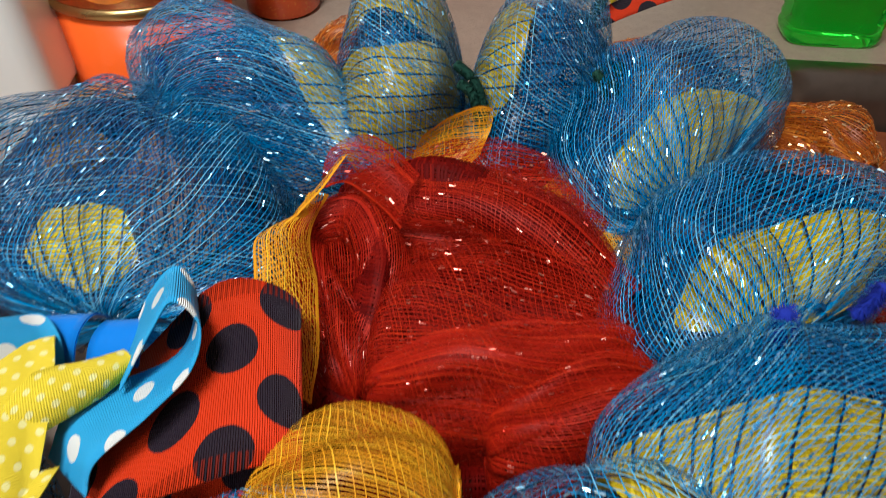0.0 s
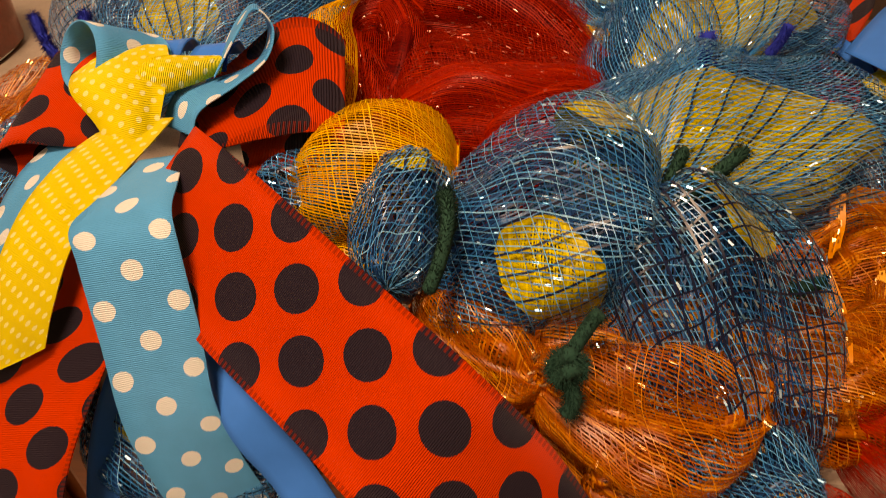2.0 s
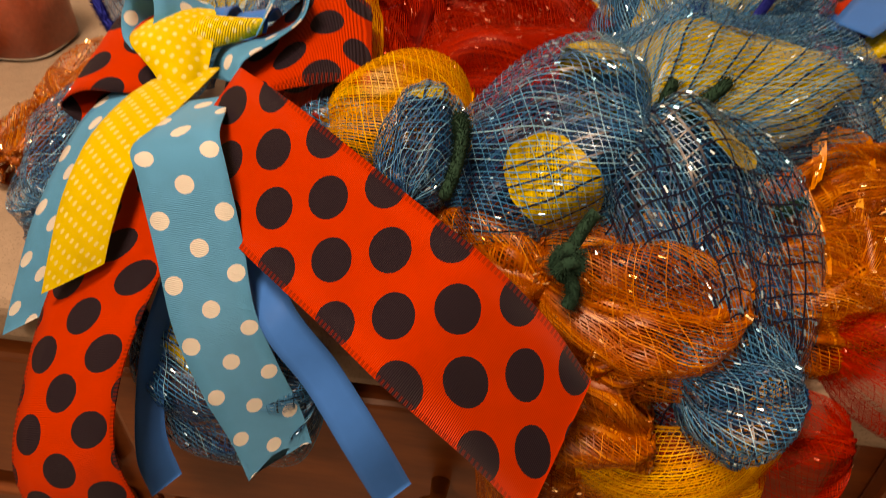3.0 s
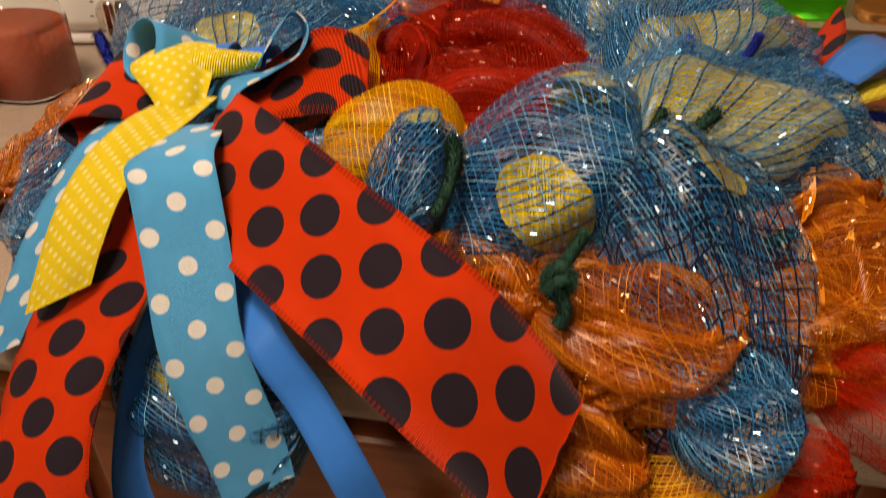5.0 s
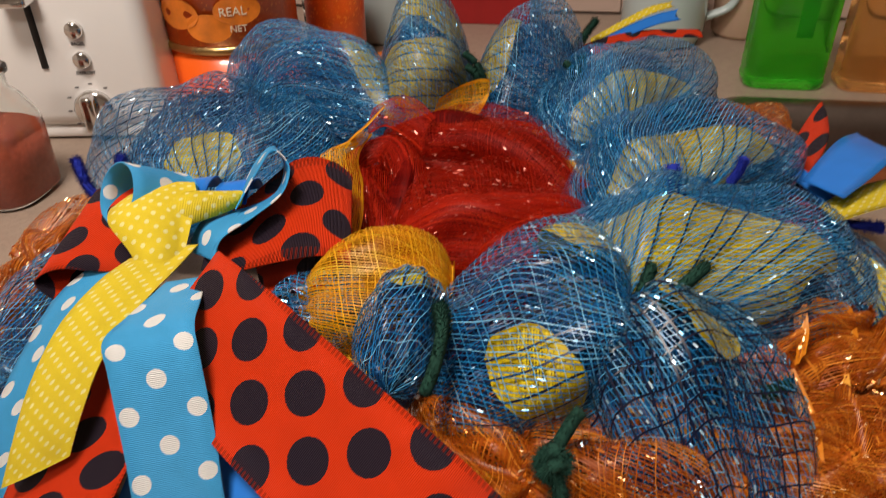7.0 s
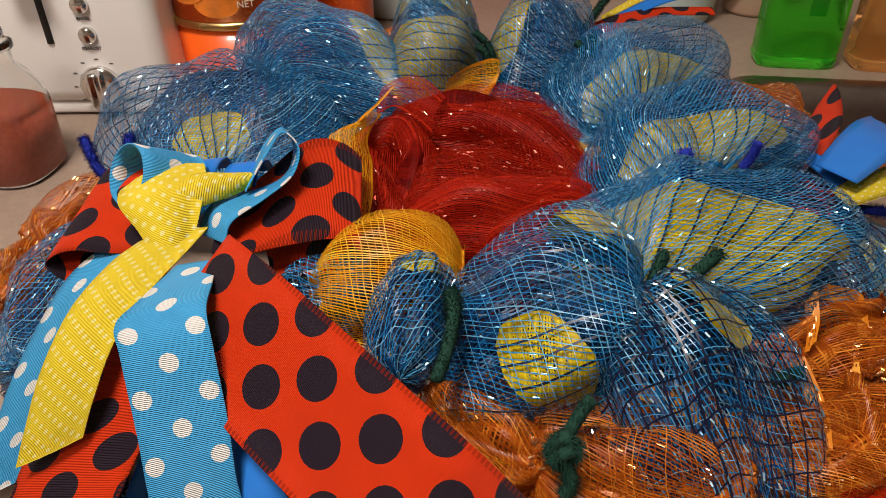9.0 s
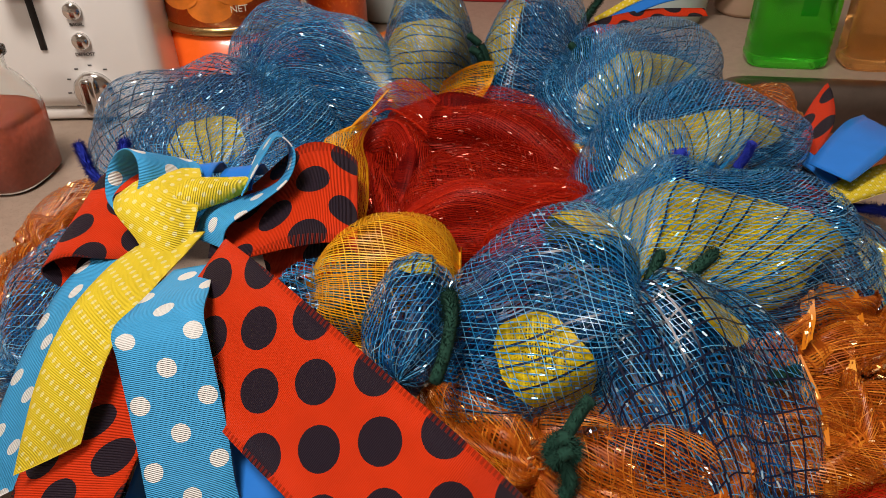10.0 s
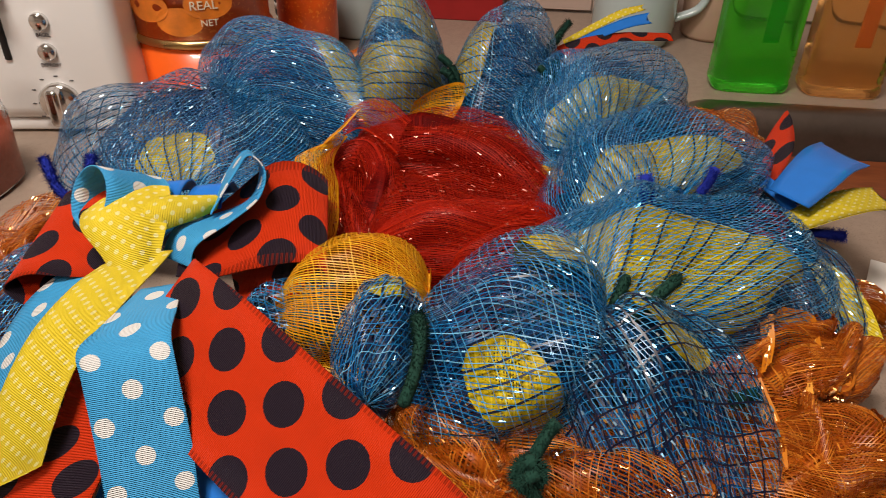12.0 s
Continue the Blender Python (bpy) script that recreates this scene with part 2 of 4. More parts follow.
M_PAPER = plain("white_paper", (0.78, 0.75, 0.70), 0.7, scale=60, relief=0.05)
M_GREEN_SOAP = glass_mat("green_soap", (0.13, 0.92, 0.05), 0.05, 1.36, 0.90)
M_AMBER_SOAP = glass_mat("amber_soap", (1.0, 0.56, 0.18), 0.05, 1.36, 0.94)
M_GREEN_CORE = plain("green_label", (0.03, 0.34, 0.03), 0.3, scale=30)
M_AMBER_CORE = plain("amber_label", (0.80, 0.36, 0.08), 0.35, scale=30)


# ---- mesh helpers ----
def part(name, bm, material, parent=None, label="", smooth=True):
    """Link a bmesh, or a grid of points woven into a net, as one mesh object, under parent if given."""
    if isinstance(material, Weave):
        data = woven(name, bm, material)
    else:
        data = bpy.data.meshes.new(name)
        bm.to_mesh(data)
        bm.free()
        if smooth:
            data.polygons.foreach_set("use_smooth", [True] * len(data.polygons))
        data.materials.append(material)
    ob = new(name, data)
    ob.parent = parent
    if label:
        ob["label"] = label
    return ob


def thing(name, place, label, category, group="", kind=""):
    ob = new(name)
    ob.empty_display_size = 0.02
    ob.location = place
    return tagged(ob, label, category, group, kind)


def under(ob, parent):
    """Make ob a part of parent and keep its place in the world."""
    ob.parent = parent
    ob.matrix_parent_inverse = Matrix.Translation(-parent.location) if parent.parent is None else Matrix()
    return ob


def box(size, centre=(0, 0, 0), bevel=0.0, segments=2, turn=None):
    bm = bmesh.new()
    bmesh.ops.create_cube(bm, size=1)
    bmesh.ops.scale(bm, vec=size, verts=bm.verts)
    if bevel:
        bmesh.ops.bevel(bm, geom=bm.edges[:], offset=bevel, segments=segments, profile=0.5, affect="EDGES")
    if turn is not None:
        bmesh.ops.transform(bm, matrix=turn, verts=bm.verts)
    bmesh.ops.translate(bm, vec=centre, verts=bm.verts)
    return bm


def lathe(profile, steps=40, centre=(0, 0, 0), squash=1.0, power=2.0):
    """Turn (radius, height) pairs about z; power above 2 makes the plan squarer."""
    bm = bmesh.new()
    rings = []
    for r, z in profile:
        ring = []
        for k in range(steps):
            a = 2 * math.pi * k / steps
            c, s = math.cos(a), math.sin(a)
            f = (abs(c) ** power + abs(s) ** power) ** (-1 / power)
            ring.append(bm.verts.new((centre[0] + r * f * c, centre[1] + r * f * s * squash, centre[2] + z)))
        rings.append(ring)
    for a, b in zip(rings, rings[1:]):
        for k in range(steps):
            bm.faces.new((a[k], a[(k + 1) % steps], b[(k + 1) % steps], b[k]))
    for ring, flip in ((rings[0], True), (rings[-1], False)):
        if (ring[0].co - ring[steps // 2].co).length > 1e-4:
            bm.faces.new(ring[::-1] if flip else ring)
    return bm


def spline(points, steps):
    """Catmull-Rom through the points; returns positions and the running parameter."""
    pts = [Vector(p) for p in points]
    pts = [2 * pts[0] - pts[1]] + pts + [2 * pts[-1] - pts[-2]]
    out = []
    for i in range(1, len(pts) - 2):
        a, b, c, d = pts[i - 1:i + 3]
        for k in range(steps):
            t = k / steps
            out.append(0.5 * (2 * b + (c - a) * t + (2 * a - 5 * b + 4 * c - d) * t * t + (3 * b - a - 3 * c + d) * t ** 3))
    out.append(pts[-2])
    return out


def sample(field, fi, fj):
    """Values of a grid at broken row and column numbers."""
    i = np.clip(np.floor(fi).astype(int), 0, field.shape[0] - 2)
    j = np.clip(np.floor(fj).astype(int), 0, field.shape[1] - 2)
    a, b = (fi - i)[..., None], (fj - j)[..., None]
    return (field[i, j] * (1 - a) + field[i + 1, j] * a) * (1 - b) + (field[i, j + 1] * (1 - a) + field[i + 1, j + 1] * a) * b


def unit(v):
    return v / np.maximum(np.linalg.norm(v, axis=-1, keepdims=True), 1e-9)


def woven(name, grid, w):
    """Weaves a net over a grid of points: flat strands along it and across it, stripes, hems, and twisted slips of foil."""
    g = np.array([[tuple(p) for p in row] for row in grid])
    ni, nj = g.shape[0] - 1, g.shape[1] - 1
    rng = np.random.default_rng(int(abs(g).sum() * 1e4) % 100000)
    normal = unit(np.cross(np.gradient(g, axis=0), np.gradient(g, axis=1)))
    long_i = np.median(np.sort(np.linalg.norm(np.diff(g, axis=0), axis=2).sum(0))[-max(3, nj // 2):])
    long_j = np.median(np.sort(np.linalg.norm(np.diff(g, axis=1), axis=2).sum(1))[-max(3, ni // 2):])
    verts, faces, mats, count = [], [], [], 0

    def lay(fi, fj, width, lift, slot):
        """Strands as rows of points on the grid."""
        nonlocal count
        p, nrm = sample(g, fi, fj), unit(sample(normal, fi, fj))
        t = unit(np.gradient(p, axis=1))
        side = unit(np.cross(t, nrm)) * (width / 2)[:, None, None]
        p = p + nrm * lift
        rows, cols = p.shape[:2]
        verts.append(np.stack([p - side, p + side], axis=2).reshape(-1, 3))
        k = count + (np.arange(rows)[:, None] * cols + np.arange(cols - 1)[None, :]) * 2
        faces.append(np.stack([k, k + 1, k + 3, k + 2], axis=-1).reshape(-1, 4))
        mats.append(np.repeat(slot, cols - 1))
        count += rows * cols * 2
        return p, t, nrm, side

    def lines(length, pitch, others, sway=1.0):
        """Line numbers, spread with a common drift and a little of each line's own."""
        number = max(3, int(round(length / pitch)))
        at = (np.arange(number) + 0.5 + rng.normal(0, 0.10, number)) / number
        run = np.linspace(0, 1, others)
        a, b, c, d = rng.uniform(0, 6.28, 4)
        drift = (np.sin(run * 9 + a)[None] * np.sin(at * 11 + b)[:, None] + 0.7 * np.sin(run * 23 + at[:, None] * 17 + c) + 0.5 * np.sin(run * 41 - at[:, None] * 29 + d))
        own = np.cumsum(rng.normal(0, 0.16, (number, others)), axis=1)
        own -= own.mean(1, keepdims=True)
        return number, np.clip(at[:, None] + (drift * 0.45 + own * 0.35) * w.wander * sway * pitch / length, 0, 1), np.tile(run, (number, 1))

    # strands that run along the grid's rows, from tie to tie
    steps = int(min(90, max(16, long_i / 0.0035)))
    number, at, run = lines(long_j, w.pitch, steps + 1)
    at = np.clip(at + w.skew * (run - 0.5) * np.sin(at * 3.14), 0, 1)
    p, t, nrm, side = lay(run * ni, at * nj, w.warp_w * rng.uniform(0.7, 1.35, number), 0.00012, np.zeros(number, int))
    # strands across, slanting
    cross_steps = int(min(110, max(16, long_j / 0.0032)))
    number2, at2, run2 = lines(long_i, w.weft, cross_steps + 1)
    at2 = np.clip((at2 - 0.5) * (1 + abs(w.bias)) + 0.5 + w.bias * (run2 - 0.5), 0, 1)
    lay(at2 * ni, run2 * nj, w.weft_w * rng.uniform(0.7, 1.35, number2), -0.00012, np.zeros(number2, int))
    # stripes straight from tie to tie, and across where the net is checked
    if w.every:
        number3, at3, run3 = lines(long_j, w.pitch * w.every, steps + 1, 0.25)
        lay(run3 * ni, at3 * nj, np.full(number3, w.stripe_w), 0.0003, np.ones(number3, int))
    if w.grid:
        number4, at4, run4 = lines(long_i, w.weft * w.grid, cross_steps + 1, 0.25)
        lay(at4 * ni, run4 * nj, np.full(number4, w.stripe_w * 0.8), 0.0003, np.ones(number4, int))
    # hems
    ends = np.array([[0.002], [0.998]])
    lay(np.tile(np.linspace(0, 1, steps + 1), (2, 1)) * ni, np.tile(ends, (1, steps + 1)) * nj, np.full(2, w.warp_w * 2.6), 0.0003, np.full(2, 3))
    # foil
    if w.foil_share:
        pick = np.argwhere(rng.random((number, steps)) < w.foil_share)
        i, k = pick[:, 0], pick[:, 1]
        c = (p[i, k] + p[i, k + 1]) / 2
        along, up = t[i, k], nrm[i, k]
        across = unit(np.cross(along, up))
        a = rng.normal(0, 0.55, (len(i), 1))
        across = across * np.cos(a) + up * np.sin(a)
        b = rng.normal(0, 0.35, (len(i), 1))
        along = unit(along + np.cross(across, along) * b) * rng.uniform(0.0007, 0.0017, (len(i), 1))
        across = across * w.foil_w / 2
        c = c + up * 0.0005
        verts.append(np.stack([c - along - across, c + along - across, c + along + across, c - along + across], axis=1).reshape(-1, 3))
        faces.append(count + np.arange(len(i) * 4).reshape(-1, 4))
        mats.append(np.full(len(i), 2))
    v, f, m = np.concatenate(verts), np.concatenate(faces), np.concatenate(mats)
    data = bpy.data.meshes.new(name)
    data.vertices.add(len(v))
    data.vertices.foreach_set("co", v.ravel())
    data.loops.add(len(f) * 4)
    data.loops.foreach_set("vertex_index", f.ravel().astype(np.int32))
    data.polygons.add(len(f))
    data.polygons.foreach_set("loop_start", (np.arange(len(f)) * 4).astype(np.int32))
    data.polygons.foreach_set("material_index", m.astype(np.int32))
    data.polygons.foreach_set("use_smooth", np.ones(len(f), bool))
    data.update(calc_edges=True)
    for mat in (w.strand, w.stripe, w.foil, w.hem):
        data.materials.append(mat)
    return data


def puff(p0, p1, out, w_in, w_out, h, sag, phi=(-140, 150), u_range=(0, 1), v_range=(0, 1), scale=1.0, rough=0.0055, seed=0, pinch=0.07, power=1.0, nu=44, nv=60,
         pleats=20, swell=0.3, oval=False, slant=0.0, crumple=0.0, fold=0.0038):
    """A length of mesh gathered at two ties and blown up between them; out points away from the wreath's middle."""
    p0, p1, rad = Vector(p0), Vector(p1), Vector(out).normalized()
    up = Vector((0, 0, 1))
    along = (p1 - p0)
    up = (up - rad * up.dot(rad)).normalized()
    grid = []
    for i in range(nu + 1):
        u = u_range[0] + (u_range[1] - u_range[0]) * i / nu
        s = math.sin(math.pi * min(max(u, 0), 1))
        big = max(pinch, s ** power)
        c = (p0 + p1) / 2 - along * 0.5 * math.cos(math.pi * u) * (1 + swell * s) - Vector((0, 0, sag * s))
        row = []
        t = 2 * i / nu - 1
        half = 0.5 * (math.sqrt(max(0.0, 1 - t ** 4)) * 0.98 + 0.02) * (1 + 0.14 * math.sin(4.5 * t + seed * 1.7)) if oval else 0.5
        for j in range(nv + 1):
            v = v_range[0] + (v_range[1] - v_range[0]) * (0.5 + half * (2 * j / nv - 1)) + (slant * t if oval else 0.0)
            a = radians(phi[0] + (phi[1] - phi[0]) * v)
            w = w_out if a > 0 else w_in
            p = c + (rad * (w * math.sin(a)) + up * (h * math.cos(a))) * big * scale
            crease = math.sin(a * pleats + seed) * 0.0035 * (1 - big) + math.sin(a * 7 + u * 5 + seed * 3) * fold * big
            d = (rad * math.sin(a) + up * math.cos(a))
            n3 = noise.noise_vector(p * 22 + Vector((seed * 3.7, seed, 0)))
            p = p + d * crease + n3 * rough * big
            if crumple:
                p = p + noise.noise_vector(p * 70 + Vector((seed, 0, seed * 2.1))) * crumple
                p = p + d * (abs(noise.noise(p * 45 + Vector((0, seed, 3.3)))) - 0.25) * crumple * 2.5
            row.append(p)
        grid.append(row)
    return grid


def net_band(points, wides, width, steps=10, across=14, curl=0.0, seed=0):
    """A loose band of netting along the points, slightly curled and uneven."""
    cs, ws = spline(points, steps), spline(wides, steps)
    grid = []
    for i, c in enumerate(cs):
        t = (cs[min(i + 1, len(cs) - 1)] - cs[max(i - 1, 0)]).normalized()
        nrm = t.cross(ws[i]).normalized()
        row = []
        for j in range(across + 1):
            k = j / across - 0.5
            p = c + ws[i] * (width * k) + nrm * (curl * (0.25 - k * k) * 4)
            row.append(p + noise.noise_vector(p * 35 + Vector((seed, 0, 0))) * 0.003)
        grid.append(row)
    return grid


def net_roll(points, radii, seed=0, turns=(0, 360), sides=26, steps=12, rough=0.003):
    """A rolled tube of netting along the points, open at both ends."""
    cs, rs = spline(points, steps), spline([(r, 0, 0) for r in radii], steps)
    grid = []
    for i, c in enumerate(cs):
        t = (cs[min(i + 1, len(cs) - 1)] - cs[max(i - 1, 0)]).normalized()
        x = (Vector((0, 0, 1)) - t * t.z).normalized()
        y = t.cross(x)
        row = []
        for j in range(sides + 1):
            a = radians(turns[0] + (turns[1] - turns[0]) * j / sides)
            p = c + (x * math.cos(a) + y * math.sin(a)) * rs[i].x * (1 + 0.10 * math.sin(3 * a + seed + i * 0.12))
            row.append(p + noise.noise_vector(p * 26 + Vector((seed, 0, 0))) * rough)
        grid.append(row)
    return grid


def ribbon(points, wides, width, steps=10, thick=0.0007, across=5, cup=0.0, start=0.0, notch=0.0):
    """A ribbon along the points; wides gives the direction across (and its length as a factor of the width) at each point."""
    cs = spline(points, steps)
    ws = spline(wides, steps)
    run = [start]
    for a, b in zip(cs, cs[1:]):
        run.append(run[-1] + (b - a).length)
    bm = bmesh.new()
    lay = bm.loops.layers.uv.new("metres")
    top, low, uvs = [], [], []
    for i, c in enumerate(cs):
        t = (cs[min(i + 1, len(cs) - 1)] - cs[max(i - 1, 0)]).normalized()
        w = ws[i]
        nrm = t.cross(w).normalized()
        ta, la, ua = [], [], []
        for j in range(across + 1):
            k = j / across - 0.5
            back = 0.0
            if notch and i == len(cs) - 1:
                back = notch * (1 - abs(2 * k))
            p = c + w * (width * k) + nrm * (cup * (1 - 4 * k * k)) - t * back
            ta.append(bm.verts.new(p + nrm * thick / 2))
            la.append(bm.verts.new(p - nrm * thick / 2))
            ua.append((run[i] - back, k * width * w.length))
        top.append(ta)
        low.append(la)
        uvs.append(ua)

    def quad(vs, us):
        f = bm.faces.new(vs)
        for loop, uv in zip(f.loops, us):
            loop[lay].uv = uv
    n = len(cs)
    for i in range(n - 1):
        for j in range(across):
            u4 = (uvs[i][j], uvs[i + 1][j], uvs[i + 1][j + 1], uvs[i][j + 1])
            quad((top[i][j], top[i + 1][j], top[i + 1][j + 1], top[i][j + 1]), u4)
            quad((low[i][j + 1], low[i + 1][j + 1], low[i + 1][j], low[i][j]), u4[::-1])
        for j in (0, across):
            u4 = (uvs[i][j], uvs[i + 1][j], uvs[i + 1][j], uvs[i][j])
            quad((top[i][j], low[i][j], low[i + 1][j], top[i + 1][j]), (uvs[i][j], uvs[i][j], uvs[i + 1][j], uvs[i + 1][j]))
    for i in (0, n - 1):
        for j in range(across):
            quad((top[i][j], top[i][j + 1], low[i][j + 1], low[i][j]), (uvs[i][j], uvs[i][j + 1], uvs[i][j + 1], uvs[i][j]))
    return bm


def stem(points, radius=0.0047, steps=10, seed=1):
    """A fuzzy chenille stem: a core with a dense coat of short bristles."""
    rng = random.Random(seed)
    cs = spline(points, steps)
    bm = bmesh.new()
    rings, sides = [], 8
    for i, c in enumerate(cs):
        t = (cs[min(i + 1, len(cs) - 1)] - cs[max(i - 1, 0)]).normalized()
        x = t.orthogonal().normalized()
        y = t.cross(x)
        end = 0.5 if i in (0, len(cs) - 1) else 1.0
        rings.append([bm.verts.new(c + (x * math.cos(a) + y * math.sin(a)) * radius * 0.6 * end) for a in [2 * math.pi * k / sides for k in range(sides)]])
        if i < len(cs) - 1:
            gap = (cs[i + 1] - c)
            for _ in range(max(6, int(gap.length / 0.00003))):
                a = rng.uniform(0, 2 * math.pi)
                d = x * math.cos(a) + y * math.sin(a)
                base = c + gap * rng.random()
                side = t.cross(d) * 0.00022
                tip = base + d * radius * rng.uniform(0.85, 1.35) + t * rng.uniform(-0.0008, 0.0008)
                bm.faces.new([bm.verts.new(q) for q in (base + d * radius * 0.5 - side, base + d * radius * 0.5 + side, tip)])
    for a, b in zip(rings, rings[1:]):
        for k in range(sides):
            bm.faces.new((a[k], a[(k + 1) % sides], b[(k + 1) % sides], b[k]))
    bm.faces.new(rings[0][::-1])
    bm.faces.new(rings[-1])
    return bm


# ---- the kitchen round the wreath ----
def slab(name, size, centre, material, label, category, bevel=0.0, kind="structure"):
    return tagged(part(name, box(size, centre, bevel), material, smooth=False), label, category, kind=kind)


slab("floor", (4.0, 4.6, 0.04), (0.2, -1.0, -0.02), M_FLOOR, "brown vinyl kitchen floor", "floor")
slab("ceiling", (4.0, 4.6, 0.04), (0.2, -1.0, 2.42), M_CEILING, "plain white kitchen ceiling", "ceiling")
slab("wall_back", (4.0, 0.1, 2.4), (0.2, WALL + 0.06, 1.2), M_GROUT, "kitchen wall with beige tiles and pale grout", "wall")
slab("wall_front", (4.0, 0.1, 2.4), (0.2, -3.25, 1.2), M_PAINT, "plain painted kitchen wall", "wall")
slab("wall_left", (0.1, 4.4, 2.4), (-1.75, -1.0, 1.2), M_PAINT, "plain painted kitchen wall", "wall")
slab("wall_right", (0.1, 4.4, 2.4), (2.15, -1.0, 1.2), M_PAINT, "plain painted kitchen wall", "wall")

SINK = (0.235, 0.62, 0.40, 0.585)     # x and y of the basin's opening


def worktop():
    """Laminate worktop with a hole for the basin and a rounded front edge."""
    x0, x1, y0, y1 = -1.7, 2.1, FRONT, WALL
    top = thing("worktop", (0, FRONT, COUNTER - 0.04), "taupe laminate kitchen worktop with rounded front edge", "worktop", kind="structure")
    a, b, c, d = SINK
    for cx0, cx1, cy0, cy1 in ((x0, a, y0, y1), (b, x1, y0, y1), (a, b, y0, c), (a, b, d, y1)):
        bm = box((cx1 - cx0, cy1 - cy0, 0.04), ((cx0 + cx1) / 2, (cy0 + cy1) / 2, COUNTER - 0.02))
        if cy0 == y0:
            edges = [e for e in bm.edges if all(abs(v.co.y - y0) < 1e-5 for v in e.verts) and abs(e.verts[0].co.z - e.verts[1].co.z) < 1e-5]
            bmesh.ops.bevel(bm, geom=edges, offset=0.012, segments=4, profile=0.5, affect="EDGES")
        under(part("slab", bm, M_COUNTER, smooth=False), top)
    return top


worktop()


def sink():
    a, b, c, d = SINK
    ob = thing("sink", ((a + b) / 2, (c + d) / 2, COUNTER - 0.16), "brushed steel kitchen sink let into the worktop", "sink")
    g = 0.012
    bm = bmesh.new()
    levels = [(-0.016, 0.003), (-0.004, 0.005), (0.004, 0.0), (0.012, -0.02), (0.022, -0.15), (0.05, -0.16)]
    rings = []
    for inset, z in levels:
        r = max(0.004, 0.03 - inset * 0.3)
        ring = []
        for cx, cy, a0 in ((b - inset - r, d - inset - r, 0), (a + inset + r, d - inset - r, 90), (a + inset + r, c + inset + r, 180), (b - inset - r, c + inset + r, 270)):
            for k in range(7):
                an = radians(a0 + 15 * k)
                ring.append(bm.verts.new((cx + r * math.cos(an), cy + r * math.sin(an), COUNTER + z)))
        rings.append(ring)
    for p, q in zip(rings, rings[1:]):
        for k in range(len(p)):
            bm.faces.new((p[k], p[(k + 1) % len(p)], q[(k + 1) % len(p)], q[k]))
    bm.faces.new(rings[-1])
    under(part("basin", bm, M_STEEL), ob)
    drain = lathe([(0.0001, 0.002), (0.022, 0.002), (0.03, 0.004), (0.034, 0.0)], 32, ((a + b) / 2, (c + d) / 2, COUNTER - 0.1605))
    under(part("drain", drain, M_CHROME), ob)


sink()


def cabinet(x, w):
    ob = thing("base_cabinet", (x, 0.06, 0), "red-brown wooden base cabinet with drawer under the worktop", "cabinet", "base cabinets under the worktop")
    under(part("body", box((w - 0.004, 0.5, 0.77), (x, 0.315, 0.485), 0.002), M_WOOD, smooth=False), ob)
    under(part("toe_kick", box((w - 0.004, 0.02, 0.1), (x, 0.13, 0.05)), M_WOOD, smooth=False), ob)
    for name, z, h in (("drawer_front", 0.775, 0.14), ("door", 0.40, 0.56)):
        front = part(name, box((w - 0.03, 0.02, h), (x, 0.054, z), 0.006, 3), M_WOOD, smooth=False)
        under(front, ob)
        knob_bm = lathe([(0.0001, 0.0), (0.006, 0.0), (0.005, 0.012), (0.013, 0.018), (0.012, 0.026), (0.0001, 0.028)], 20)
        bmesh.ops.rotate(knob_bm, cent=(0, 0, 0), matrix=Matrix.Rotation(radians(90), 3, "X"), verts=knob_bm.verts)
        bmesh.ops.translate(knob_bm, vec=(x, 0.044, z + (0 if name == "drawer_front" else 0.2)), verts=knob_bm.verts)
        k = part("knob", knob_bm, M_BRASS)
        k.parent = front
    return ob


def word_mesh(word, size):
    """A word in the built-in font as a thin mesh, centred on its foot."""
    cu = bpy.data.curves.new("label_text", "FONT")
    cu.body, cu.size, cu.extrude, cu.align_x = word, size, 0.0003, "CENTER"
    tmp = new("label_text", cu)
    bpy.context.view_layer.update()
    data = bpy.data.meshes.new_from_object(tmp.evaluated_get(bpy.context.evaluated_depsgraph_get()))
    bpy.data.objects.remove(tmp)
    return data


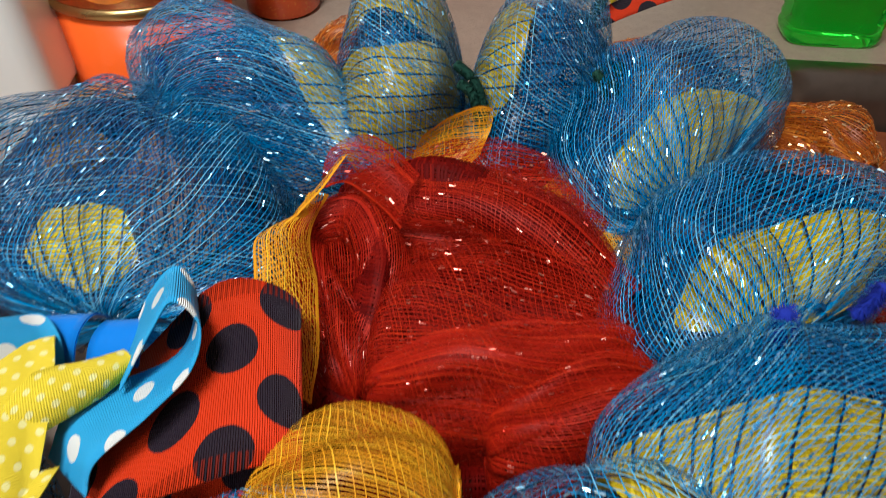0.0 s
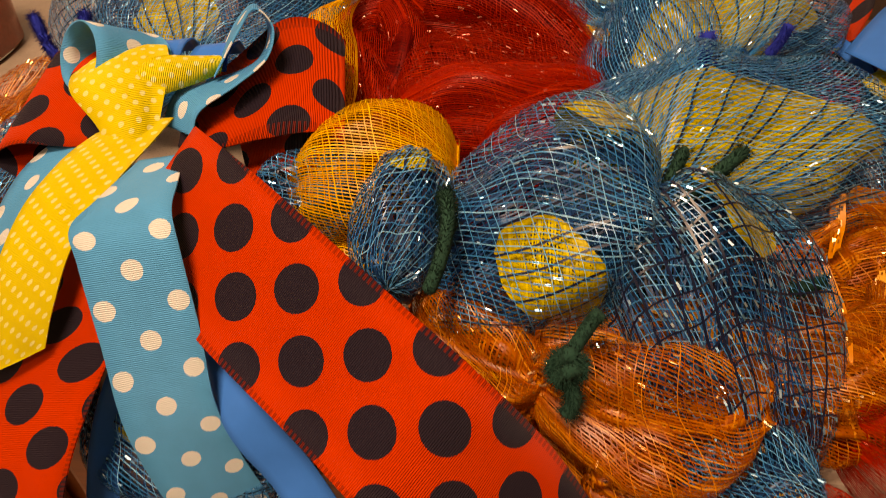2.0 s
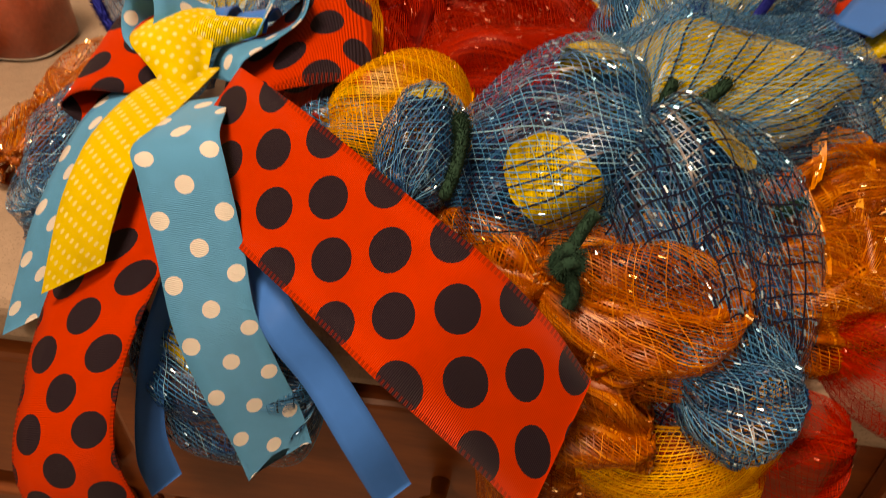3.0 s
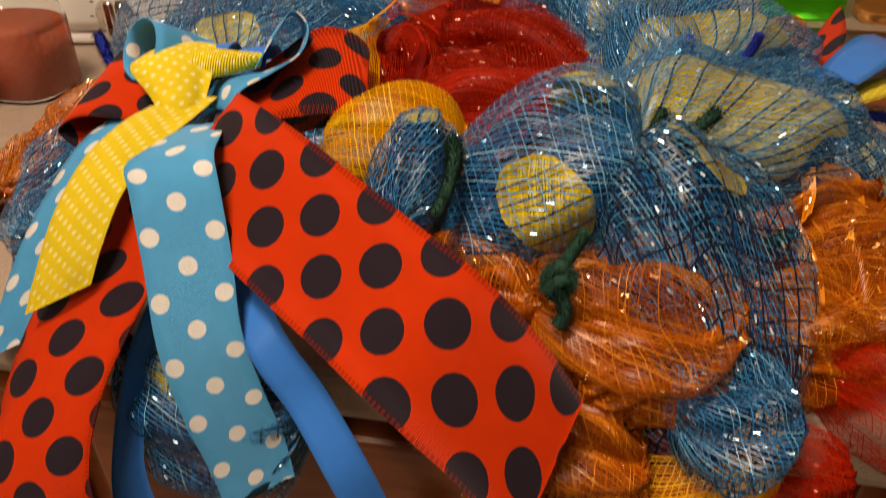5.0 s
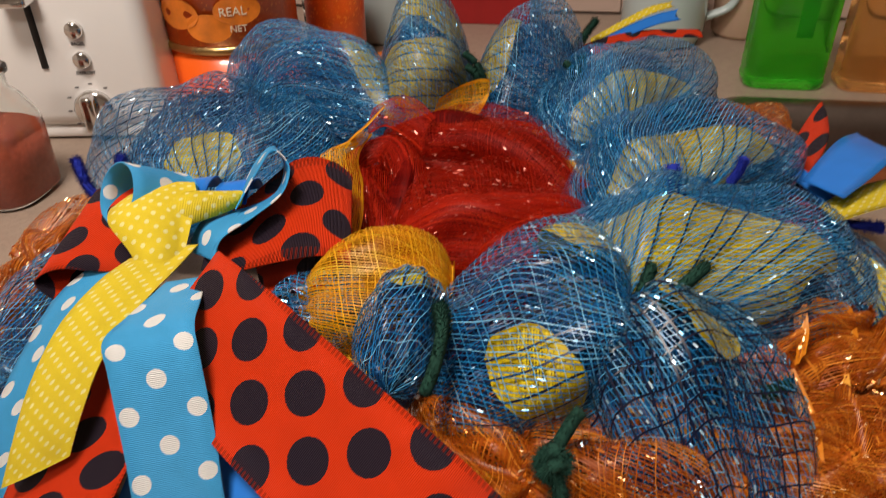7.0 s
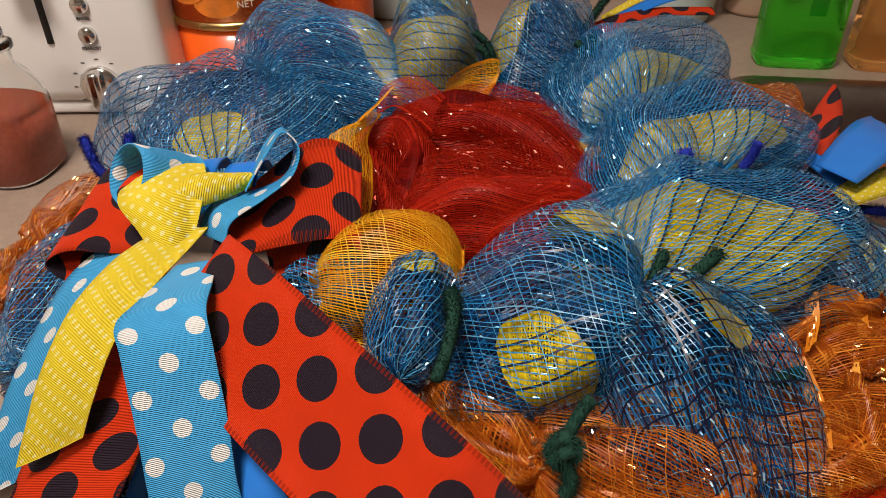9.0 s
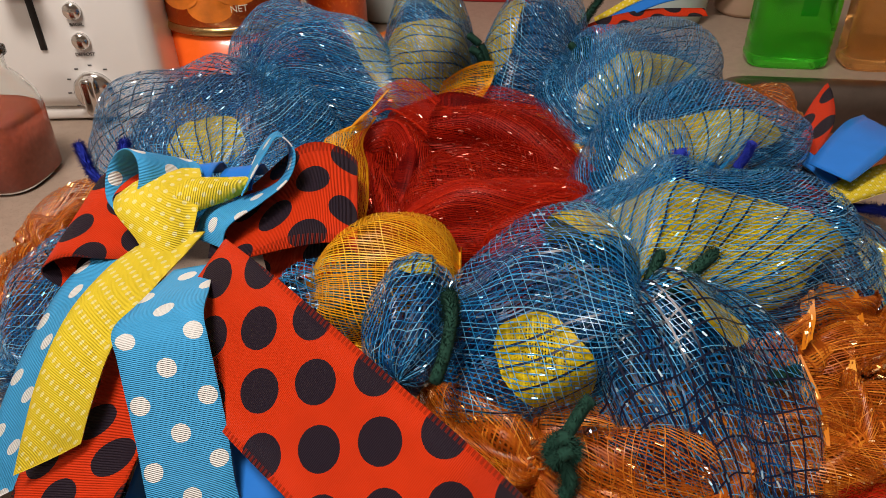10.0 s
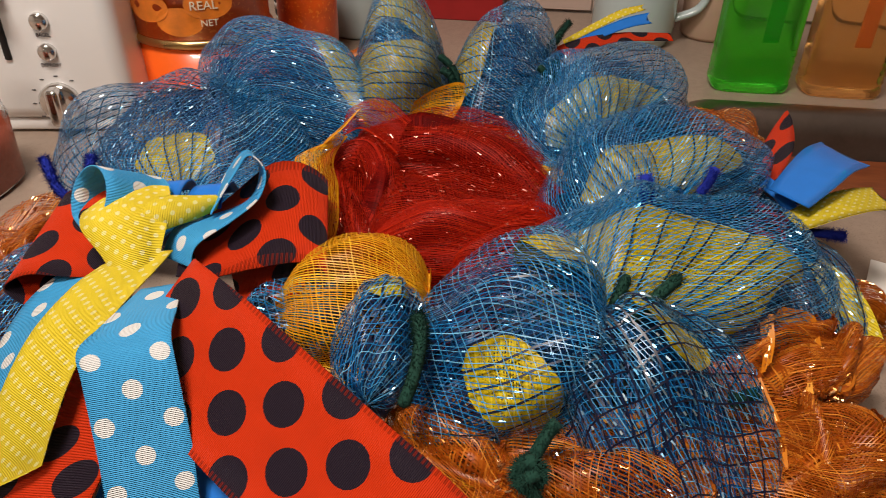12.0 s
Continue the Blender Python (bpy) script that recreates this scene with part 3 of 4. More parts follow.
def toaster():
    """White toaster with lever slot, two chrome push buttons and a ribbed chrome dial on its end."""
    ob = thing("toaster", (-0.415, 0.56, COUNTER), "white toaster with chrome dial and buttons on the worktop", "toaster")
    w, dpt, h = 0.215, 0.27, 0.185
    body = box((w, dpt, h), (0, dpt / 2, h / 2 + 0.012), 0.016, 4)
    for v in body.verts:
        v.co.x *= 1.0 + 0.06 * (0.5 - (v.co.z - 0.012) / h)
    bm_parts = [("body", body, M_WHITE, "")]
    bm_parts.append(("base", box((w * 0.96, dpt * 0.96, 0.012), (0, dpt / 2, 0.008), 0.003), M_WHITE, "white base"))
    bm_parts.append(("lever_slot", box((0.006, 0.004, 0.085), (0.01, 0.0, 0.115), 0.001), M_BLACK, "black lever slot"))
    bm_parts.append(("lever", box((0.032, 0.024, 0.011), (0.005, -0.012, 0.137), 0.004, 3), M_CHROME, "chrome lever"))
    for sx in (-0.05, 0.05):
        bm_parts.append(("bread_slot", box((0.03, dpt * 0.7, 0.004), (sx, dpt / 2, h + 0.012), 0.001), M_BLACK, "dark bread slot"))

    def face_disc(r, depth, x, z, ribs=0):
        bm = lathe([(r, 0), (r, depth * 0.7), (r * 0.85, depth), (0.0001, depth)], 32)
        bmesh.ops.rotate(bm, cent=(0, 0, 0), matrix=Matrix.Rotation(radians(90), 3, "X"), verts=bm.verts)
        bmesh.ops.translate(bm, vec=(x, 0.001, z), verts=bm.verts)
        return bm
    for z in (0.107, 0.080):
        bm_parts.append(("button", face_disc(0.0078, 0.006, 0.045, z), M_CHROME, "chrome push button"))
    bm_parts.append(("dial", face_disc(0.0185, 0.008, 0.045, 0.033), M_CHROME, "ribbed chrome dial"))
    bm_parts.append(("dial_grip", box((0.012, 0.016, 0.035), (0.045, -0.012, 0.033), 0.004, 3), M_CHROME, "chrome dial grip"))
    for k in range(9):
        a = radians(-40 + 32 * k)
        bm_parts.append(("dial_mark", box((0.0035, 0.0008, 0.0012), (0.045 + 0.0245 * math.cos(a), 0.0, 0.033 + 0.0245 * math.sin(a))), M_INK, "grey dial mark"))
    turn = Matrix.Rotation(radians(9), 4, "Z")
    ob.matrix_basis = Matrix.Translation((-0.415, 0.418, COUNTER)) @ turn
    for name, bm, m, lab in bm_parts:
        part(name, bm, m, ob, lab)
    for word, z in (("BAGEL", 0.0935), ("DEFROST", 0.0665)):
        data = word_mesh(word, 0.0042)
        for v in data.vertices:
            v.co = (0.045 + v.co.x, -0.0004 - v.co.z, z + v.co.y)
        data.materials.append(M_INK)
        t = new("button_text", data)
        t.parent = ob
        t["label"] = "small grey printed word"
    return ob


toaster()


def canister():
    """Tall orange tin with a brass band, printed label and words."""
    ob = thing("canister", (-0.272, 0.535, COUNTER), "tall glossy orange canister with brass band and fruit label", "canister")
    r = 0.066
    part("body", lathe([(r, 0.0), (r * 1.01, 0.004), (r, 0.01), (r, 0.072)], 56), M_CAN, ob)
    part("band", lathe([(r, 0.072), (r + 0.003, 0.074), (r + 0.003, 0.079), (r, 0.081)], 56), M_BRASS, ob, "thin brass band")
    part("label", lathe([(r, 0.081), (r, 0.21), (r * 0.97, 0.216), (0.0001, 0.217)], 56), M_CAN_PICTURE, ob, "printed orange fruit label")
    for k, (an, z, rr) in enumerate(((-112, 0.11, 0.024), (-84, 0.098, 0.022), (-60, 0.113, 0.022), (-98, 0.145, 0.026), (-68, 0.15, 0.025))):
        a = radians(an)
        bm = bmesh.new()
        n = 20
        c0 = bm.verts.new(((r + 0.0009) * math.cos(a), (r + 0.0009) * math.sin(a), z))
        ring = [bm.verts.new(((r + 0.0008) * math.cos(a + rr * math.cos(t) / r), (r + 0.0008) * math.sin(a + rr * math.cos(t) / r), z + 0.6 * rr * math.sin(t))) for t in [2 * math.pi * q / n for q in range(n)]]
        for q in range(n):
            bm.faces.new((c0, ring[q], ring[(q + 1) % n]))
        part("fruit_print", bm, M_CAN_LIGHT, ob, "light orange fruit print")
    for z0, z1, a0, a1 in ((0.012, 0.068, -152, -133),):
        bm = bmesh.new()
        cols = [[bm.verts.new(((r + 0.0008) * math.cos(radians(a0 + (a1 - a0) * k / 6)), (r + 0.0008) * math.sin(radians(a0 + (a1 - a0) * k / 6)), z)) for k in range(7)] for z in (z0, z1)]
        for k in range(6):
            bm.faces.new((cols[0][k], cols[0][k + 1], cols[1][k + 1], cols[1][k]))
        part("side_panel", bm, M_GOLD_PRINT, ob, "golden printed side panel")
        for q in range(6):
            a = radians(-142.5)
            bm = box((0.0012, 0.014, 0.0018), (0, 0, 0))
            bmesh.ops.transform(bm, matrix=Matrix.Translation(((r + 0.0012) * math.cos(a), (r + 0.0012) * math.sin(a), 0.02 + 0.008 * q)) @ Matrix.Rotation(a, 4, "Z"), verts=bm.verts)
            part("print_line", bm, M_INK, ob, "dark unreadable print")
    for text, z, an, size in (("REAL", 0.109, -64, 0.011), ("NET", 0.094, -61, 0.0085)):
        data = word_mesh(text, size)
        a = radians(an)
        for v in data.vertices:
            x, y, z3 = v.co
            b = a + x / r
            v.co = ((r + 0.0012 + z3) * math.cos(b), (r + 0.0012 + z3) * math.sin(b), z + y)
        data.materials.append(M_CREAM)
        t = new("label_text", data)
        t.parent = ob
        t["label"] = "cream printed word"
    return ob


canister()


def glass_jar():
    """Small clear glass jar with a stopper, half full of red-brown powder."""
    ob = thing("spice_jar", (-0.397, 0.318, COUNTER), "clear glass jar half full of red-brown powder", "jar")
    out = [(0.033, 0.0), (0.036, 0.004), (0.037, 0.058), (0.035, 0.068), (0.028, 0.082), (0.022, 0.090), (0.022, 0.100), (0.025, 0.102), (0.025, 0.107), (0.0235, 0.108)]
    inn = [(0.021, 0.108), (0.0205, 0.090), (0.027, 0.081), (0.034, 0.067), (0.0361, 0.057), (0.0352, 0.004), (0.0001, 0.003)]
    part("jar", lathe(out + inn, 48, power=3.2), M_GLASS, ob)
    part("powder", lathe([(0.0001, 0.0036), (0.0354, 0.0042), (0.0363, 0.056), (0.030, 0.060), (0.015, 0.0585), (0.0001, 0.059)], 40, power=3.2), M_POWDER, ob, "red-brown powder")
    part("stopper", lathe([(0.0001, 0.104), (0.0185, 0.104), (0.019, 0.110), (0.024, 0.112), (0.024, 0.117), (0.013, 0.122), (0.008, 0.128), (0.0001, 0.129)], 40), M_GLASS, ob, "clear glass stopper")
    return ob


glass_jar()


def small_bottle():
    ob = thing("condiment_bottle", (-0.413, 0.262, COUNTER), "small white-labelled bottle with orange base", "bottle")
    part("base", lathe([(0.013, 0.0), (0.0145, 0.002), (0.0145, 0.012), (0.012, 0.014)], 28), M_CAN_LIGHT, ob, "orange base")
    part("body", lathe([(0.012, 0.014), (0.0125, 0.016), (0.0125, 0.045), (0.008, 0.052), (0.008, 0.06), (0.0001, 0.061)], 28), M_PAPER, ob)
    for k in range(4):
        part("print_line", box((0.012, 0.0008, 0.0015), (0.0, -0.0129, 0.022 + 0.005 * k)), M_INK, ob, "dark unreadable print")
    return ob


small_bottle()


def soap_bottle(name, x, y, w, d, h, liquid, core, label, corecolour):
    ob = thing(name, (x, y, COUNTER), label, "soap bottle")
    k = d / w
    out = [(0.0001, 0.0), (w * 0.44, 0.0), (w * 0.485, 0.003), (w * 0.5, 0.008), *[(w * (0.5 - 0.014 * (q % 2)), 0.011 + 0.004 * q) for q in range(9)], (w * 0.495, 0.05), (w * 0.495, h * 0.62), (w * 0.45, h * 0.74),
           (w * 0.28, h * 0.86), (w * 0.15, h * 0.9), (w * 0.15, h * 0.95)]
    part("bottle", lathe(out, 48, squash=k, power=4.5), liquid, ob)
    # printed back label, seen through the liquid
    part("label", box((w * 0.2, 0.0012, h * 0.42), (w * 0.22, d * 0.5 + 0.001, h * 0.42), 0.0004), core, ob, corecolour)
    part("cap", lathe([(w * 0.17, h * 0.94), (w * 0.17, h * 1.02), (w * 0.1, h * 1.05), (w * 0.08, h * 1.12), (0.0001, h * 1.13)], 28), M_PAPER, ob, "white cap")
    return ob


soap_bottle("green_soap_bottle", 0.300, 0.655, 0.084, 0.05, 0.22, M_GREEN_SOAP, M_GREEN_CORE, "clear bottle of bright green dish soap", "dark green back label")
soap_bottle("amber_soap_bottle", 0.398, 0.655, 0.084, 0.05, 0.22, M_AMBER_SOAP, M_AMBER_CORE, "clear bottle of amber orange hand soap", "orange back label")


def mug():
    ob = thing("mug", (0.186, 0.80, COUNTER), "pale blue glazed mug by the tiled wall", "mug")
    r = 0.052
    part("cup", lathe([(r * 0.8, 0), (r * 0.9, 0.003), (r, 0.02), (r, 0.118), (r * 0.985, 0.12), (r * 0.95, 0.118), (r * 0.95, 0.01), (0.0001, 0.008)], 48), M_CUP, ob)
    pts = [(r * 0.96, 0, 0.098), (r + 0.022, 0, 0.10), (r + 0.036, 0, 0.075), (r + 0.028, 0, 0.045), (r * 0.98, 0, 0.03)]
    cs = spline(pts, 8)
    bm = bmesh.new()
    rings = []
    for i, c in enumerate(cs):
        t = (cs[min(i + 1, len(cs) - 1)] - cs[max(i - 1, 0)]).normalized()
        y = Vector((0, 1, 0))
        x = t.cross(y)
        rings.append([bm.verts.new(c + x * 0.005 * math.cos(a) + y * 0.008 * math.sin(a)) for a in [2 * math.pi * k / 12 for k in range(12)]])
    for p, q in zip(rings, rings[1:]):
        for k in range(12):
            bm.faces.new((p[k], p[(k + 1) % 12], q[(k + 1) % 12], q[k]))
    part("handle", bm, M_CUP, ob)
    return ob


mug()
beige = thing("beige_jar", (0.290, 0.835, COUNTER), "plain beige ceramic jar by the tiled wall", "jar")
part("body", lathe([(0.03, 0), (0.036, 0.006), (0.038, 0.1), (0.034, 0.15), (0.03, 0.155), (0.0001, 0.156)], 40), M_BEIGE, beige)
part("lid", lathe([(0.032, 0.156), (0.033, 0.162), (0.01, 0.168), (0.009, 0.178), (0.0001, 0.18)], 40), M_BEIGE, beige)
redbox = thing("red_box", (-0.045, 0.87, COUNTER), "dark red cardboard box against the tiled wall", "box")
part("carton", box((0.125, 0.05, 0.2), (0, 0, 0.1), 0.002), M_REDBOX, redbox, smooth=False)
part("seal", lathe([(0.0001, 0), (0.012, 0), (0.012, 0.001), (0.0001, 0.0012)], 24, (0, 0, 0)), M_BLACK, redbox, "round dark emblem")
redbox.children[1].matrix_basis = pose(0.01, -0.0252, 0.12, 90, 0, 0)
pale = thing("pale_canister", (-0.165, 0.78, COUNTER), "pale grey-blue ceramic canister by the wall", "canister")
part("body", lathe([(0.04, 0), (0.045, 0.005), (0.045, 0.15), (0.042, 0.155), (0.0001, 0.156)], 40), M_CUP, pale)
cup = thing("striped_cup", (-0.232, 0.74, COUNTER), "black and white striped paper cup", "cup")
for k in range(20):
    z = 0.008 * k
    r0, r1 = 0.030 + 0.0003 * k, 0.030 + 0.0003 * (k + 1)
    part("stripe", lathe([(r0, z), (r1, z + 0.008)] if k else [(0.0001, 0), (r0, 0), (r1, 0.008)], 36), M_PAPER if k % 2 else M_BLACK, cup)
amber = thing("amber_jar", (-0.20, 0.66, COUNTER), "amber glass jar behind the wreath", "jar")
part("body", lathe([(0.03, 0), (0.034, 0.004), (0.034, 0.1), (0.026, 0.115), (0.026, 0.125), (0.0001, 0.126)], 40), M_CAN_PICTURE, amber)
tray = thing("paper_sheet", (0.345, 0.235, COUNTER + 0.004), "white paper sheet with dark scribbled print", "paper")
part("sheet", box((0.12, 0.09, 0.001), (0, 0, 0.0005), turn=Matrix.Rotation(radians(-25), 4, "Z")), M_PAPER, tray, smooth=False)
for k in range(9):
    part("scribble", box((0.02 + 0.008 * (k % 3), 0.0016, 0.0006), (-0.03 + 0.028 * (k % 3), -0.025 + 0.022 * (k // 3), 0.0014), turn=Matrix.Rotation(radians(-25 + 37 * k), 4, "Z")), M_INK, tray, "dark unreadable print", smooth=False)


# ---- the wreath ----
wreath = thing("wreath", (0.0, 0.24, COUNTER), "round wreath of blue, red and copper netting with ribbon bows", "wreath")


def wpart(name, bm, material, parent=wreath, label="", smooth=True):
    ob = part(name, bm, material, parent, label, smooth)
    if parent is wreath:
        ob.matrix_parent_inverse = Matrix.Translation(-wreath.location)
    return ob


def blue_puff(p0, p1, out, w_in, w_out, h, sag, seed, lime=None, fill=True, net=M_BLUE, **more):
    ob = wpart("mesh_puff", puff(p0, p1, out, w_in, w_out, h, sag, seed=seed, **more), net, label="gathered blue netting puff with dark stripes")
    # inner layer, its blue darkened in place of the shade in there
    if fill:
        wpart("filling", puff(p0, p1, out, w_in, w_out, h, sag + 0.004, seed=seed + 9, scale=0.78, nu=24, nv=36, crumple=0.004, **more), M_BLUE_SHADE, ob, "crumpled blue netting inside, coloured dark as shade")
    for k, (u0, u1, v0, v1) in enumerate(lime or ()):
        wpart("inner_mesh", puff(p0, p1, out, w_in, w_out, h, sag, seed=seed, scale=0.91, u_range=(u0, u1), v_range=(v0, v1), nu=26, nv=34, oval=True, **more), M_LIME, ob,
              "yellow netting inside the blue puff")
    return ob


# wire rings that carry it all
for rr in (0.11, 0.16):
    ring_bm = bmesh.new()
    loops = [[ring_bm.verts.new(((rr + 0.002 * math.cos(b)) * math.cos(a), 0.24 + (rr + 0.002 * math.cos(b)) * math.sin(a), 0.925 + 0.002 * math.sin(b)))
              for b in [math.pi / 3 * q for q in range(6)]] for a in [math.pi / 24 * k for k in range(48)]]
    for k in range(48):
        for q in range(6):
            ring_bm.faces.new((loops[k][q], loops[(k + 1) % 48][q], loops[(k + 1) % 48][(q + 1) % 6], loops[k][(q + 1) % 6]))
    wpart("wire_ring", ring_bm, M_GREEN_STEM)

blue_puff((-0.002, 0.080, 0.950), (0.086, 0.084, 0.996), (0.05, -1, 0), 0.056, 0.046, 0.056, -0.008, 1, [(0.42, 0.66, 0.64, 0.78), (0.55, 0.85, 0.30, 0.46)], power=0.85, swell=0.25, slant=0.06)
blue_puff((0.090, 0.098, 0.988), (0.126, 0.202, 0.998), (1, 0.12, 0), 0.062, 0.116, 0.056, 0.018, 2, [(0.06, 0.50, 0.27, 0.72)], swell=0.08)
blue_puff((0.126, 0.200, 0.996), (0.106, 0.294, 0.994), (0.88, 0.47, 0), 0.062, 0.118, 0.056, 0.016, 3, [(0.08, 0.42, 0.29, 0.65)], swell=0.15)
blue_puff((0.103, 0.290, 0.994), (0.073, 0.410, 0.990), (0.72, 0.69, 0), 0.072, 0.137, 0.060, 0.014, 4, [(0.08, 0.38, 0.29, 0.62)], swell=0.15)
blue_puff((0.074, 0.392, 0.986), (-0.006, 0.380, 0.986), (0.2, 1, 0), 0.084, 0.080, 0.082, 0.006, 5, [(0.55, 0.92, 0.28, 0.5)], swell=0.05, power=1.1)
blue_puff((-0.010, 0.376, 0.986), (-0.082, 0.362, 0.986), (-0.1, 1, 0), 0.080, 0.075, 0.092, 0.004, 6, [(0.15, 0.85, 0.2, 0.38), (0.2, 0.8, 0.42, 0.54)], swell=0.05, power=1.1)
blue_puff((-0.080, 0.360, 0.986), (-0.182, 0.350, 0.984), (-0.75, 0.66, 0), 0.094, 0.105, 0.072, 0.008, 7, [(0.1, 0.5, 0.2, 0.45)], swell=0.1, power=1.1)
blue_puff((-0.184, 0.360, 0.984), (-0.150, 0.200, 0.978), (-1, 0.15, 0), 0.086, 0.132, 0.058, 0.020, 8, [(0.65, 0.86, 0.44, 0.57)], power=0.9, swell=0.15)
blue_puff((-0.01, 0.041, 0.989), (-0.008, 0.092, 1.011), (1, 0.1, 0), 0.0195, 0.0195, 0.021, 0.0, 9, [(0.62, 0.90, 0.42, 0.62)], phi=(-178, 178), net=M_GRID, power=0.62, swell=0.0, rough=0.002, fold=0.0010, pleats=9)
blue_puff((0.088, 0.080, 0.996), (0.136, 0.012, 0.915), (0.85, 0.5, 0), 0.040, 0.062, 0.048, -0.004, 10, [(0.2, 0.45, 0.52, 0.62)], power=0.9, net=M_GRID)
# lower tier, hanging over the worktop's edge
blue_puff((0.108, 0.008, 0.942), (0.154, 0.008, 0.944), (0.1, -1, 0), 0.03, 0.032, 0.024, 0.010, 11, net=M_GRID)
blue_puff((-0.150, 0.030, 0.905), (-0.055, 0.024, 0.900), (-0.1, -1, 0), 0.03, 0.036, 0.045, 0.040, 12, [(0.3, 0.6, 0.45, 0.6)], net=M_GRID)
blue_puff((-0.225, 0.170, 0.965), (-0.205, 0.070, 0.950), (-1, -0.2, 0), 0.05, 0.05, 0.045, 0.035, 13, net=M_GRID)
blue_puff((-0.085, 0.104, 0.975), (-0.040, 0.115, 0.980), (0, -1, 0), 0.02, 0.03, 0.024, 0.008, 14, net=M_GRID)
blue_puff((0.225, 0.245, 0.955), (0.240, 0.170, 0.935), (1, 0.1, 0), 0.025, 0.028, 0.026, 0.008, 15)
blue_puff((0.185, 0.335, 0.965), (0.235, 0.305, 0.955), (0.6, 0.8, 0), 0.025, 0.025, 0.025, 0.008, 16)

# red middle: a bed of bunched netting, coloured dark as shade, under rolled loops
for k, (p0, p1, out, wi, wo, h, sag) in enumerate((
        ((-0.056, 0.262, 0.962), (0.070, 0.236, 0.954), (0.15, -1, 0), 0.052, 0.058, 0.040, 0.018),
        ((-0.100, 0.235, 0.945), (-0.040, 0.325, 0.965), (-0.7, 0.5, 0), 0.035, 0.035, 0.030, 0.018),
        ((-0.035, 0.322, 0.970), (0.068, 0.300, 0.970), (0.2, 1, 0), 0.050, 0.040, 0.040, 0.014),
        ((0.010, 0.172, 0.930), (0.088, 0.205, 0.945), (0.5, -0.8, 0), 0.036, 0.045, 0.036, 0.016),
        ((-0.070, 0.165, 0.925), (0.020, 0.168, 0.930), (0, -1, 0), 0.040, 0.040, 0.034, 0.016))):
    wpart("red_mesh", puff(p0, p1, out, wi, wo, h, sag, seed=20 + k, rough=0.008, pleats=14, fold=0.004, power=0.7), M_RED_SHADE, label="bunched red netting, coloured dark as shade")
for k, (p0, p1, out, wi, wo, h, sag) in enumerate((
        ((-0.034, 0.186, 0.958), (0.076, 0.206, 0.960), (0.12, -1, 0), 0.105, 0.030, 0.046, 0.000),
        ((0.014, 0.168, 0.956), (0.082, 0.196, 0.958), (0.3, -1, 0), 0.050, 0.026, 0.038, 0.000),
        ((-0.062, 0.286, 0.976), (0.066, 0.282, 0.974), (0.0, 1, 0), 0.030, 0.050, 0.034, 0.000),
        ((-0.078, 0.262, 0.958), (-0.040, 0.186, 0.950), (-1.0, -0.2, 0), 0.030, 0.020, 0.032, 0.000))):
    wpart("red_mesh", puff(p0, p1, out, wi, wo, h, sag, seed=30 + k, phi=(-125, 120), rough=0.006, pleats=12, fold=0.0022, power=0.75, pinch=0.2, nu=56, nv=70), M_RED, label="loose red netting loop")
    wpart("red_mesh", puff(p0, p1, out, wi, wo, h, sag, seed=35 + k, phi=(-125, 120), rough=0.008, pleats=10, fold=0.004, power=0.75, pinch=0.2, scale=0.82), M_RED, label="inner layer of loose red netting")
for k, (pts, radii) in enumerate((
        ([(-0.082, 0.236, 0.970), (-0.080, 0.266, 0.984), (-0.056, 0.272, 0.990), (-0.040, 0.246, 0.986), (-0.044, 0.214, 0.972), (-0.056, 0.192, 0.958)], (0.009, 0.011, 0.013, 0.013, 0.011, 0.009)),
        ([(-0.078, 0.215, 0.960), (-0.064, 0.196, 0.958), (-0.044, 0.182, 0.952), (-0.020, 0.180, 0.946)], (0.008, 0.011, 0.012, 0.010)),
        ([(-0.060, 0.290, 0.984), (-0.034, 0.282, 0.996), (0.000, 0.276, 1.000), (0.036, 0.262, 0.994), (0.066, 0.236, 0.980)], (0.014, 0.018, 0.020, 0.020, 0.016)))):
    wpart("red_mesh", net_roll([Vector(p) + Vector((0.004, -0.004, -0.004)) for p in pts], radii, seed=k), M_RED, label="rolled red netting loop")
    # the roll's inner shade is painted by this darker red layer
    wpart("red_mesh", net_roll(pts, [r * 0.72 for r in radii], seed=k + 11, rough=0.005), M_RED_SHADE, label="inner layer of rolled red netting, coloured dark as shade")
wpart("red_mesh", net_band([(-0.068, 0.288, 1.006), (-0.054, 0.282, 1.014), (-0.038, 0.270, 1.014), (-0.026, 0.258, 1.010)], [(0.2, 0.7, 0.5)] * 4, 0.030, curl=0.006, seed=4), M_RED, label="thin red netting edge")
for k, (p0, p1, out, wi, wo, h, sag) in enumerate((
        ((0.100, 0.008, 0.905), (0.185, 0.010, 0.905), (0, -1, 0), 0.05, 0.03, 0.05, 0.035),
        ((0.170, 0.055, 0.925), (0.240, 0.040, 0.925), (0.5, -0.8, 0), 0.03, 0.05, 0.030, 0.008),
        ((0.20, 0.285, 0.955), (0.225, 0.24, 0.95), (1, 0, 0), 0.02, 0.02, 0.02, 0.0))):
    wpart("red_mesh", puff(p0, p1, out, wi, wo, h, sag, seed=40 + k, rough=0.008), M_RED, label="loose red netting at the rim")

